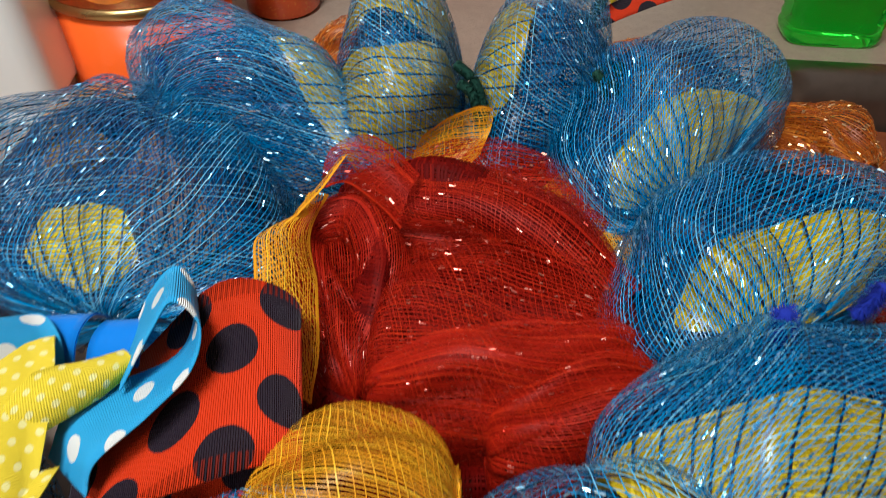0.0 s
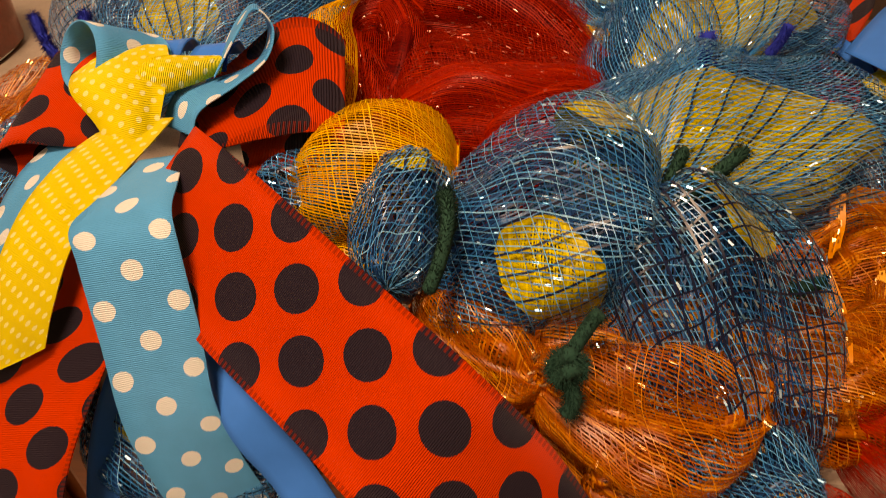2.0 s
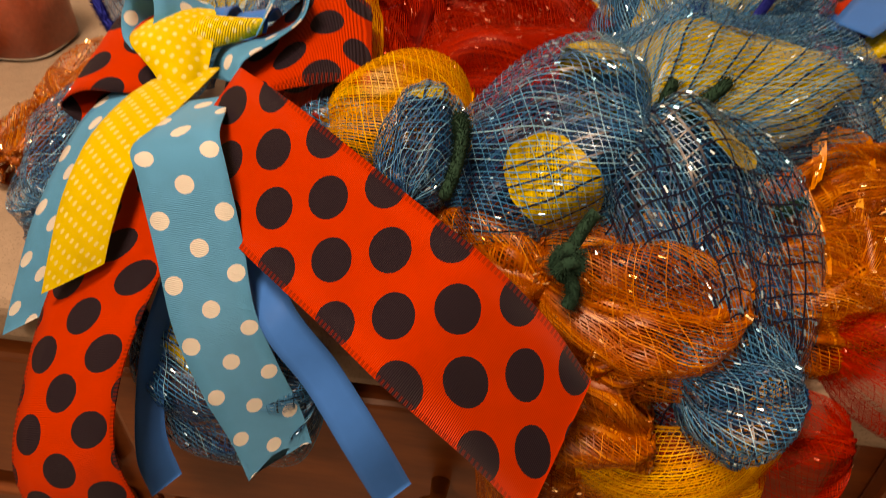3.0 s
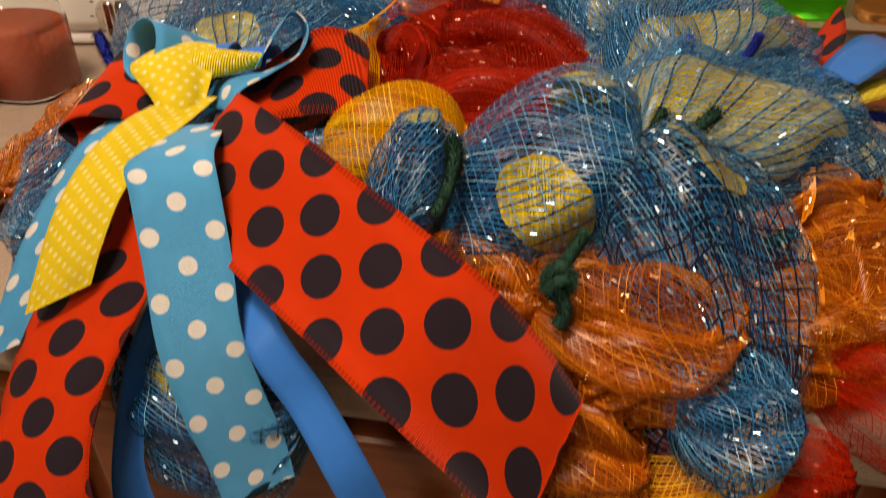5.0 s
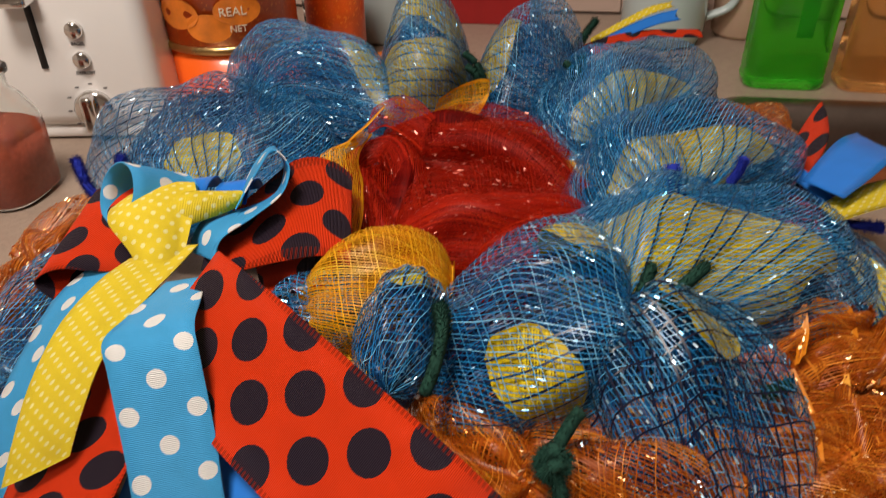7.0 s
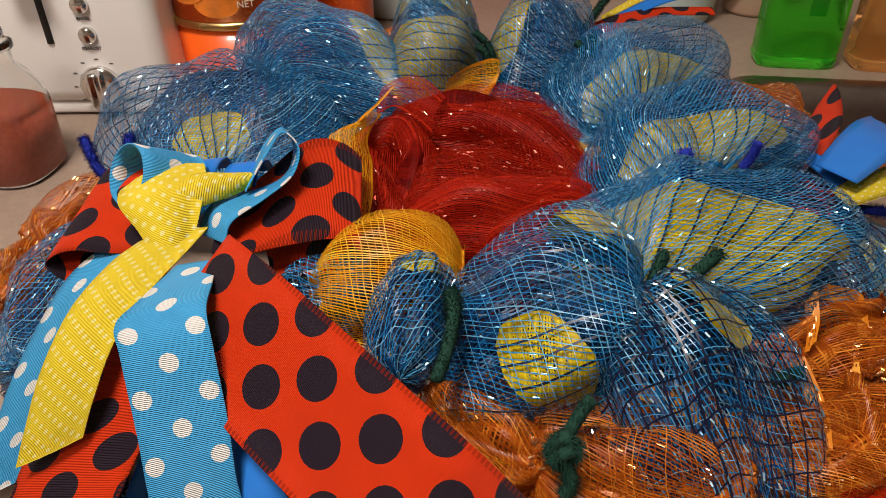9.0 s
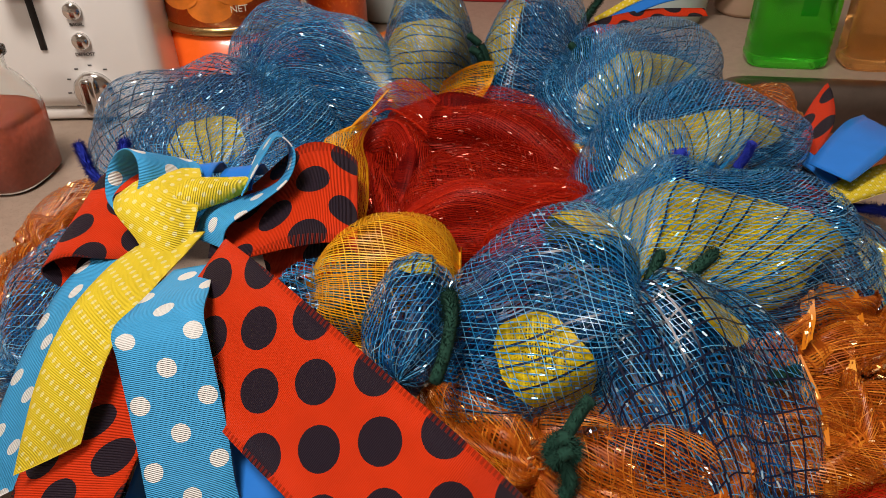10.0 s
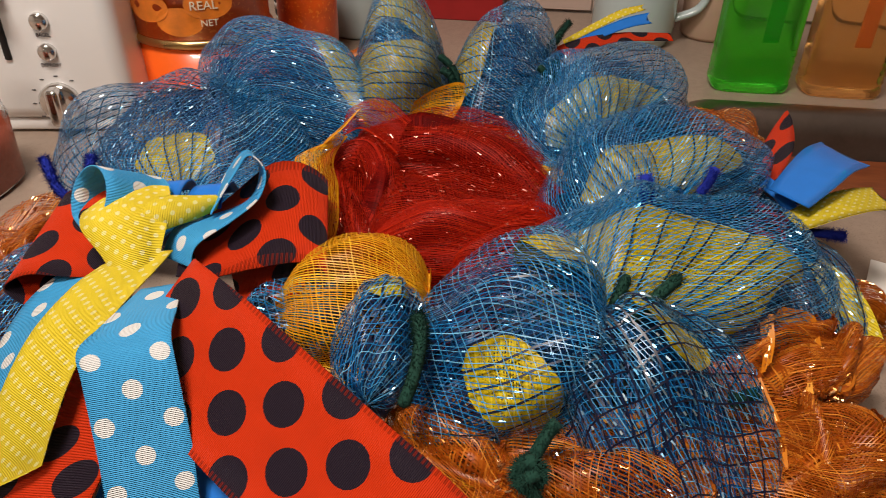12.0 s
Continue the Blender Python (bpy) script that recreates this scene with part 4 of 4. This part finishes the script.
# yellow flaps
for k, (p0, p1, out, wi, wo, h, sag, phi, pinch) in enumerate((
        ((-0.068, 0.110, 0.970), (0.006, 0.124, 0.978), (0.1, -1, 0), 0.045, 0.045, 0.052, 0.010, (-120, 100), 0.35),
        ((-0.055, 0.070, 0.945), (-0.01, 0.075, 0.950), (0, -1, 0), 0.02, 0.03, 0.025, 0.0, (-120, 120), 0.5),
        ((0.068, 0.165, 0.965), (0.090, 0.115, 0.965), (1, 0, 0), 0.02, 0.02, 0.012, 0.0, (-120, 100), 0.6),
        ((-0.085, 0.455, 0.985), (-0.055, 0.465, 1.0), (0, 1, 0), 0.03, 0.02, 0.02, 0.0, (-120, 100), 0.6),
        ((0.09, 0.445, 0.96), (0.13, 0.42, 0.965), (0.5, 1, 0), 0.03, 0.03, 0.03, 0.0, (-120, 100), 0.6),
        ((-0.27, 0.355, 0.94), (-0.22, 0.40, 0.95), (-0.6, 0.7, 0), 0.03, 0.03, 0.03, 0.0, (-120, 100), 0.6),
        ((0.01, 0.048, 0.958), (0.045, 0.040, 0.955), (0, -1, 0), 0.02, 0.02, 0.014, 0.0, (-120, 100), 0.6),
        ((0.085, 0.0, 0.885), (0.15, 0.005, 0.895), (0.1, -1, 0), 0.03, 0.03, 0.025, 0.01, (-120, 120), 0.4))):
    wpart("yellow_mesh", puff(p0, p1, out, wi, wo, h, sag, seed=50 + k, phi=phi, pinch=pinch, rough=0.005, swell=0.12 if k == 0 else 0.3), M_YELLOW, label="golden yellow netting flap")

for k, (pts, wides, width, curl) in enumerate((
        ([(-0.070, 0.262, 1.002), (-0.082, 0.240, 1.000), (-0.074, 0.214, 0.997), (-0.068, 0.188, 0.991), (-0.064, 0.168, 0.982)], [(0.3, 0.4, 0.1), (0.7, 0.35, -0.2), (0.95, 0.1, -0.3), (0.95, -0.05, -0.3), (0.7, -0.1, -0.2)], 0.026, 0.006),
        ([(-0.060, 0.280, 1.014), (-0.066, 0.268, 1.011), (-0.072, 0.256, 1.008), (-0.078, 0.246, 1.004)], [(0.5, -0.3, 0.6)] * 4, 0.008, 0.001),
        ([(0.005, 0.306, 1.018), (-0.005, 0.304, 1.012), (-0.018, 0.298, 1.008), (-0.030, 0.290, 1.002)], [(0.1, 0.3, 0.5), (0.2, 0.5, 0.8), (0.2, 0.6, 0.8), (0.2, 0.5, 0.7)], 0.036, 0.008),
        ([(0.040, 0.300, 0.990), (0.050, 0.280, 0.985), (0.062, 0.265, 0.980), (0.070, 0.245, 0.974)], [(0.6, 0.3, 0.5), (0.8, 0.4, 0.5), (0.8, 0.4, 0.5), (0.7, 0.4, 0.4)], 0.036, 0.008))):
    wpart("yellow_mesh", net_band(pts, wides, width, curl=curl, seed=k), M_YELLOW, label="golden yellow netting edge")

wpart("yellow_mesh", net_band([(0.072, -0.006, 0.904), (0.100, -0.014, 0.894), (0.130, -0.008, 0.900), (0.152, 0.004, 0.918)], [(0, 0.4, 0.9)] * 4, 0.05, curl=0.012, seed=9), M_YELLOW,
      label="golden yellow netting flap at the lower rim")

# copper ruffles round the rim
for k, (p0, p1, out, wi, wo, h, sag) in enumerate((
        ((0.135, 0.105, 0.955), (0.215, 0.150, 0.955), (0.5, -0.8, 0), 0.03, 0.03, 0.032, 0.010),
        ((0.140, 0.060, 0.945), (0.225, 0.085, 0.945), (0.3, -1, 0), 0.035, 0.035, 0.035, 0.014),
        ((0.050, 0.034, 0.962), (0.132, 0.036, 0.960), (0.0, -1, 0), 0.03, 0.04, 0.032, 0.008),
        ((0.000, 0.052, 0.962), (0.052, 0.030, 0.960), (-0.3, -1, 0), 0.025, 0.03, 0.028, 0.008),
        ((0.040, 0.010, 0.925), (0.100, -0.005, 0.915), (0.0, -1, 0), 0.03, 0.03, 0.030, 0.010),
        ((0.030, 0.000, 0.900), (0.075, -0.010, 0.890), (-0.2, -1, 0), 0.025, 0.03, 0.028, 0.010),
        ((-0.285, 0.185, 0.935), (-0.240, 0.255, 0.935), (-0.8, 0.4, 0), 0.03, 0.035, 0.022, 0.006),
        ((-0.275, 0.120, 0.930), (-0.265, 0.185, 0.930), (-1, 0, 0), 0.03, 0.03, 0.025, 0.006),
        ((0.185, 0.440, 0.945), (0.235, 0.385, 0.945), (0.7, 0.7, 0), 0.03, 0.035, 0.030, 0.006),
        ((0.080, 0.485, 0.950), (0.150, 0.480, 0.945), (0.2, 1, 0), 0.04, 0.035, 0.030, 0.006),
        ((-0.120, 0.450, 0.965), (-0.070, 0.460, 0.965), (0, 1, 0), 0.03, 0.03, 0.035, 0.006),
        ((0.225, 0.225, 0.930), (0.275, 0.200, 0.930), (0.7, -0.3, 0), 0.035, 0.03, 0.025, 0.006),
        ((0.100, 0.030, 0.955), (0.118, 0.060, 0.960), (1.0, -0.2, 0), 0.02, 0.024, 0.022, 0.004),
        ((0.205, 0.110, 0.950), (0.225, 0.150, 0.950), (1.0, 0.1, 0), 0.02, 0.024, 0.022, 0.004),
        ((0.190, 0.060, 0.940), (0.205, 0.100, 0.945), (1.0, -0.3, 0), 0.02, 0.026, 0.024, 0.004),
        ((0.070, 0.005, 0.945), (0.100, 0.020, 0.945), (0.4, -1.0, 0), 0.02, 0.022, 0.020, 0.004),
        ((-0.265, 0.215, 0.940), (-0.245, 0.160, 0.945), (-1.0, -0.2, 0), 0.02, 0.03, 0.020, 0.004))):
    ruffle = wpart("copper_mesh", puff(p0, p1, out, wi, wo, h, sag, seed=70 + k, phi=(-140, 140), pinch=0.45, rough=0.010, crumple=0.0014, fold=0.006, nu=60, nv=80, pleats=10), M_ORANGE, label="crumpled copper orange netting ruffle")
    wpart("filling", puff(p0, p1, out, wi, wo, h, sag + 0.003, seed=90 + k, phi=(-140, 140), pinch=0.4, scale=0.8, rough=0.010, crumple=0.003, nu=30, nv=40), M_ORANGE_DEEP, ruffle, "dense copper netting inside")

# gathered hems of the copper netting
for pts in ([(0.089, 0.050, 0.988), (0.107, 0.045, 0.987), (0.128, 0.040, 0.975)], [(0.117, 0.035, 0.979), (0.114, 0.024, 0.973), (0.108, 0.014, 0.968)],
            [(0.182, 0.135, 0.984), (0.202, 0.138, 0.976), (0.206, 0.128, 0.960)], [(0.176, 0.128, 0.985), (0.178, 0.117, 0.977), (0.175, 0.106, 0.972)],
            [(0.164, 0.089, 0.976), (0.169, 0.071, 0.966), (0.169, 0.053, 0.958)], [(0.191, 0.100, 0.968), (0.190, 0.081, 0.959), (0.186, 0.062, 0.950)],
            [(0.109, 0.038, 0.965), (0.104, 0.026, 0.954), (0.095, 0.018, 0.948)], [(0.058, -0.010, 0.926), (0.067, -0.015, 0.905), (0.066, -0.018, 0.895)]):
    wpart("hem", net_band(pts, [(0.5, 0.5, 0.6), (0.5, 0.4, 0.7), (0.5, 0.5, 0.6)], 0.006, across=6), M_HEM, label="shiny copper hem of the netting")

# chenille stems that tie the mesh
for colour, material, runs in (("green", M_GREEN_STEM, (
        [(0.084, 0.078, 0.994), (0.090, 0.084, 1.008), (0.098, 0.099, 1.025)],
        [(0.088, 0.078, 0.996), (0.102, 0.088, 1.010), (0.122, 0.103, 1.024)],
        [(0.007, 0.031, 1.0), (0.01, 0.042, 1.007), (0.011, 0.055, 1.014), (0.008, 0.07, 1.016)],
        [(0.060, 0.007, 0.970), (0.062, 0.010, 0.976), (0.059, 0.014, 0.983), (0.056, 0.018, 0.988), (0.060, 0.021, 0.991), (0.065, 0.027, 0.998), (0.068, 0.029, 1.002)],
        [(0.054, 0.013, 0.982), (0.059, 0.013, 0.988), (0.063, 0.016, 0.986), (0.058, 0.014, 0.980), (0.054, 0.017, 0.985), (0.059, 0.017, 0.992), (0.064, 0.017, 0.982)],
        [(0.152, 0.083, 0.969), (0.157, 0.081, 0.975), (0.162, 0.08, 0.98)],
        [(0.058, 0.351, 1.028), (0.068, 0.347, 1.02), (0.076, 0.342, 1.013)],
        [(0.071, 0.355, 1.032), (0.07, 0.349, 1.024), (0.064, 0.344, 1.017)],
        [(-0.013, 0.334, 1.038), (-0.003, 0.331, 1.03), (0.002, 0.324, 1.019), (0.001, 0.319, 1.013)],
        [(-0.011, 0.329, 1.03), (-0.004, 0.327, 1.026), (-0.001, 0.324, 1.02)],
        [(0.066, 0.480, 0.990), (0.078, 0.505, 1.002), (0.088, 0.520, 1.012)],
        [(-0.125, 0.030, 0.955), (-0.112, 0.026, 0.950), (-0.10, 0.03, 0.945)])),
        ("blue", M_BLUE_STEM, (
        [(0.124, 0.194, 1.000), (0.118, 0.188, 1.018), (0.115, 0.186, 1.030)],
        [(0.150, 0.203, 1.012), (0.154, 0.204, 1.020), (0.156, 0.205, 1.028)],
        [(-0.178, 0.360, 0.990), (-0.180, 0.364, 1.004), (-0.186, 0.370, 1.012)],
        [(-0.205, 0.195, 0.975), (-0.232, 0.198, 0.985), (-0.250, 0.215, 1.000)],
        [(-0.200, 0.195, 0.980), (-0.215, 0.205, 0.992), (-0.222, 0.222, 1.000)],
        [(-0.075, 0.095, 0.985), (-0.085, 0.100, 0.986), (-0.094, 0.100, 0.984)],
        [(0.222, 0.245, 0.968), (0.240, 0.240, 0.970), (0.256, 0.242, 0.968)],
        [(0.226, 0.265, 0.975), (0.236, 0.276, 0.980), (0.240, 0.284, 0.986)]))):
    for k, pts in enumerate(runs):
        wpart("chenille_stem", stem(pts, seed=k), material, label=f"fuzzy {colour} chenille stem tie")


# ---- the bows ----
def bow_part(name, parent, material, points, wides, width, label="", **more):
    return wpart(name, ribbon(points, wides, width, **more), material, parent, label)


W_RED, W_SKY, W_SUN, W_SAT = 0.0635, 0.038, 0.038, 0.038
bow = wpart("bow", ribbon([(-0.157, 0.150, 1.006), (-0.156, 0.144, 1.018), (-0.147, 0.124, 1.020), (-0.138, 0.108, 1.011), (-0.134, 0.098, 1.002)],
                          [(0.65, 0.6, 0.05), (0.85, 0.72, 0.05), (0.9, 0.72, 0.0), (0.6, 0.45, 0.0), (0.4, 0.3, 0.0)], W_SUN, cup=0.005), M_SUN,
            label="yellow dotted ribbon knot of the main bow")
d_red = Vector((-0.535, -0.507, -0.676))
bow_part("tail", bow, M_DOT, [(-0.112, 0.078, 1.004), (-0.077, 0.046, 0.997), (-0.018, 0.005, 0.983), (0.012, -0.016, 0.976), (0.041, -0.026, 0.954), (0.062, -0.034, 0.932)],
         [d_red * 0.8, d_red, d_red, d_red, (-0.40, -0.50, -0.77), (-0.30, -0.48, -0.82)], W_RED, "red ribbon tail with black dots", steps=12, start=0.0)
bow_part("tail", bow, M_DOT_EVEN, [(-0.122, 0.074, 0.994), (-0.143, 0.046, 0.964), (-0.159, 0.021, 0.936), (-0.168, -0.008, 0.906), (-0.170, -0.033, 0.874), (-0.165, -0.042, 0.836)],
         [(0.6, 0.2, 0.1), (0.85, 0.1, 0.12), (0.94, 0.0, 0.2), (0.94, -0.08, 0.28), (0.93, 0.05, 0.3), (0.9, 0.15, 0.25)], W_RED, "red ribbon tail with black dots", steps=12, cup=0.004)
bow_part("tail", bow, M_SKY, [(-0.117, 0.090, 1.004), (-0.114, 0.062, 1.008), (-0.1135, 0.046, 1.007), (-0.107, 0.034, 0.999), (-0.098, 0.017, 0.973), (-0.092, 0.003, 0.944), (-0.084, -0.003, 0.912), (-0.076, -0.005, 0.880), (-0.072, -0.008, 0.856)],
         [(0.45, 0.2, 0.0), (0.75, 0.35, 0.05), (0.93, 0.36, 0.06), (0.95, 0.30, 0.06), (0.95, 0.28, 0.10), (0.92, 0.3, 0.22), (0.85, 0.4, 0.35), (0.8, 0.45, 0.4), (0.78, 0.45, 0.4)], W_SKY,
         "sky blue ribbon tail with white dots", steps=12, notch=0.008)
bow_part("tail", bow, M_SKY, [(-0.158, 0.112, 1.000), (-0.173, 0.087, 0.994), (-0.185, 0.070, 0.978), (-0.195, 0.053, 0.954), (-0.203, 0.038, 0.929), (-0.212, 0.025, 0.902)],
         [(0.5, -0.4, 0), (0.75, -0.3, 0.25), (0.8, -0.1, 0.45), (0.85, 0.1, 0.45), (0.85, 0.2, 0.45), (0.85, 0.3, 0.4)], W_SKY, "sky blue ribbon tail with white dots", steps=12)
bow_part("tail", bow, M_SUN, [(-0.136, 0.107, 1.007), (-0.141, 0.090, 1.005), (-0.149, 0.066, 0.998), (-0.157, 0.043, 0.983), (-0.163, 0.026, 0.962), (-0.169, 0.018, 0.944)],
         [(0.75, 0.45, 0.0), (0.85, 0.45, 0.0), (0.88, 0.4, 0.1), (0.85, 0.3, 0.28), (0.85, 0.25, 0.38), (0.85, 0.25, 0.4)], W_SUN, "yellow ribbon tail with pale dots", steps=12, cup=0.002)
bow_part("tail", bow, M_SATIN, [(-0.088, 0.045, 0.968), (-0.066, 0.010, 0.945), (-0.044, -0.002, 0.920), (-0.024, -0.016, 0.895), (-0.010, -0.020, 0.860)],
         [(0.6, 0.5, 0.5), (0.6, 0.5, 0.55), (0.65, 0.5, 0.5), (0.7, 0.55, 0.4), (0.7, 0.6, 0.3)], W_SAT * 0.52, "plain blue satin ribbon tail", steps=12)
bow_part("tail", bow, M_SATIN, [(-0.125, 0.040, 0.945), (-0.134, 0.022, 0.920), (-0.138, 0.006, 0.894), (-0.138, -0.012, 0.862), (-0.134, -0.018, 0.835)],
         [(0.4, 0.7, 0.1), (0.4, 0.8, 0.1), (0.45, 0.8, 0.15), (0.5, 0.8, 0.2), (0.6, 0.7, 0.2)], W_SAT * 0.5, "plain blue satin ribbon tail", steps=12)
# loops of the red ribbon
bow_part("loop", bow, M_DOT, [(-0.122, 0.122, 1.000), (-0.106, 0.136, 1.004), (-0.086, 0.152, 1.010), (-0.066, 0.160, 1.008), (-0.054, 0.158, 0.999), (-0.066, 0.150, 0.988), (-0.100, 0.130, 0.984)],
         [(-0.1, 0.45, 0.1), (-0.12, 0.9, 0.2), (-0.16, 1.1, 0.35), (-0.2, 1.0, 0.35), (-0.2, 0.95, 0.3), (-0.2, 0.9, 0.2), (-0.3, 0.6, 0.1)], W_RED, "red ribbon loop with black dots", steps=12, start=0.01)
bow_part("loop", bow, M_DOT, [(-0.145, 0.122, 1.000), (-0.165, 0.124, 1.006), (-0.186, 0.126, 1.008), (-0.199, 0.124, 1.003), (-0.200, 0.122, 0.995), (-0.185, 0.118, 0.988), (-0.15, 0.112, 0.986)],
         [(0.1, 0.6, 0.1), (0.1, 0.85, 0.2), (0.05, 0.95, 0.25), (0.02, 0.95, 0.25), (0.05, 0.9, 0.2), (0.1, 0.8, 0.2), (0.1, 0.6, 0.1)], W_RED, "red ribbon loop with black dots", steps=12)


def round_loop(centre, axis, side, radius, squash, a0, a1):
    """Points and cross directions of a ribbon that runs round an ellipse."""
    axis = Vector(axis).normalized()
    e1 = (Vector(side) - axis * Vector(side).dot(axis)).normalized()
    e2 = axis.cross(e1)
    if e2.z < 0:
        e2 = -e2
    pts = [Vector(centre) + e1 * (radius * math.cos(radians(a))) + e2 * (radius * squash * math.sin(radians(a))) for a in [a0 + (a1 - a0) * k / 8 for k in range(9)]]
    return pts, [axis] * 9


pts, wides = round_loop((-0.161, 0.146, 1.014), (0.50, 0.68, -0.50), (0.8, -0.55, 0), 0.0165, 1.0, 275, -70)
bow_part("loop", bow, M_SKY, pts, wides, W_SKY, "sky blue ribbon loop with white dots", steps=5)
bow_part("loop", bow, M_SKY, [(-0.122, 0.116, 1.000), (-0.118, 0.126, 1.010), (-0.104, 0.142, 1.012), (-0.093, 0.158, 1.016), (-0.091, 0.170, 1.026), (-0.099, 0.174, 1.034), (-0.107, 0.168, 1.026), (-0.116, 0.156, 1.010)],
         [(-0.7, 0.5, -0.2), (-0.6, 0.65, -0.1), (-0.5, 0.72, -0.3), (-0.45, 0.75, -0.4), (-0.4, 0.8, -0.4), (-0.35, 0.85, -0.35), (-0.4, 0.85, -0.3), (-0.3, 0.9, -0.2)], W_SKY * 0.85, "sky blue ribbon loop with white dots", steps=10)
for x0 in (-0.146, -0.122):
    bow_part("loop", bow, M_SATIN, [(x0, 0.150, 1.000), (x0, 0.162, 1.012), (x0 + 0.002, 0.172, 1.014), (x0 + 0.002, 0.180, 1.004)],
             [(0.55, 0, 0.1)] * 4, W_SAT, "plain blue satin ribbon loop", steps=8)
bow_part("loop", bow, M_SUN, [(-0.140, 0.124, 1.018), (-0.130, 0.134, 1.018), (-0.121, 0.143, 1.016), (-0.114, 0.154, 1.013)],
         [(-0.2, 0.5, 0.25), (-0.2, 0.4, 0.25), (-0.16, 0.28, 0.2), (-0.1, 0.18, 0.14)], W_SUN, "yellow ribbon end rolled up", steps=8, cup=0.005)

# second bow at the rim
side = wpart("bow", ribbon([(0.212, 0.282, 0.982), (0.220, 0.268, 0.980), (0.226, 0.252, 0.974), (0.230, 0.238, 0.966)],
                           [(0.4, 0.4, 0.3)] * 4, 0.016), M_SATIN, label="small side bow with red, blue and yellow ribbon tails")
bow_part("tail", side, M_SATIN, [(0.216, 0.246, 0.990), (0.234, 0.266, 0.997), (0.250, 0.286, 0.999), (0.268, 0.306, 0.995)],
         [(0.40, -0.75, 0.1), (0.45, -0.95, 0.1), (0.45, -1.05, 0.1), (0.45, -1.1, 0.1)], W_SAT, "plain blue satin ribbon tail", steps=8, notch=0.012)
bow_part("tail", side, M_SUN, [(0.218, 0.234, 0.980), (0.240, 0.244, 0.986), (0.264, 0.258, 0.986), (0.288, 0.274, 0.980)],
         [(0.05, -0.7, 0.1), (0.05, -0.85, 0.1), (0.05, -0.9, 0.1), (0.1, -0.9, 0.1)], W_SUN, "yellow ribbon tail with pale dots", steps=8, notch=0.010)
bow_part("tail", side, M_SUN, [(0.234, 0.222, 0.960), (0.243, 0.205, 0.954), (0.249, 0.188, 0.946), (0.254, 0.168, 0.934)],
         [(0.25, 0.05, 0.1), (0.5, 0.2, 0.1), (0.65, 0.3, 0.05), (0.7, 0.35, 0.0)], W_SUN, "yellow ribbon tail with pale dots", steps=8, notch=0.014)
bow_part("loop", side, M_DOT, [(0.216, 0.290, 0.972), (0.226, 0.315, 0.982), (0.236, 0.345, 0.992), (0.243, 0.362, 1.000)],
         [(0.3, 0.1, 0.25), (0.4, 0.1, 0.3), (0.25, 0.05, 0.2), (0.03, 0.0, 0.03)], W_RED, "red ribbon loop with black dots", steps=8)
# third bow at the far side
far = wpart("bow", ribbon([(0.070, 0.500, 0.984), (0.100, 0.520, 0.990), (0.140, 0.545, 0.992), (0.190, 0.560, 0.990)],
                          [(-0.06, 0.16, 0.12), (-0.06, 0.18, 0.12), (-0.06, 0.16, 0.08), (-0.05, 0.12, 0.08)], W_RED), M_DOT, label="far bow with red, blue and yellow ribbon tails")
bow_part("tail", far, M_SATIN, [(0.085, 0.520, 0.984), (0.115, 0.540, 0.994), (0.145, 0.555, 1.003), (0.168, 0.565, 1.006)],
         [(-0.06, 0.15, 0.12), (-0.06, 0.22, 0.15), (-0.06, 0.28, 0.16), (-0.06, 0.3, 0.18)], W_SAT, "plain blue satin ribbon tail", steps=8, notch=0.006)
bow_part("tail", far, M_SUN, [(0.085, 0.526, 0.990), (0.115, 0.550, 1.000), (0.140, 0.562, 1.010), (0.162, 0.572, 1.014)],
         [(-0.05, 0.1, 0.08), (-0.05, 0.2, 0.1), (-0.05, 0.2, 0.12), (-0.05, 0.1, 0.1)], W_SUN, "yellow ribbon tail with pale dots", steps=8, notch=0.006)

# ---- cabinets and wall tiles ----
for k, x in enumerate((-0.9, -0.45, 0.0, 0.45, 0.9)):
    cabinet(x, 0.45)

wall = bpy.data.objects["wall_back"]
tile_bm = box((0.150, 0.008, 0.150), (0, 0, 0), 0.0015, 1)
tile = part("tile", tile_bm, M_TILE, wall, smooth=False)
tile.location = (-0.7, WALL + 0.007, COUNTER + 0.077)
for r in range(4):
    for c in range(11):
        if r or c:
            t = tile.copy()
            scene.collection.objects.link(t)
            t.location = (-0.7 + 0.1535 * c, WALL + 0.007, COUNTER + 0.077 + 0.1535 * r)
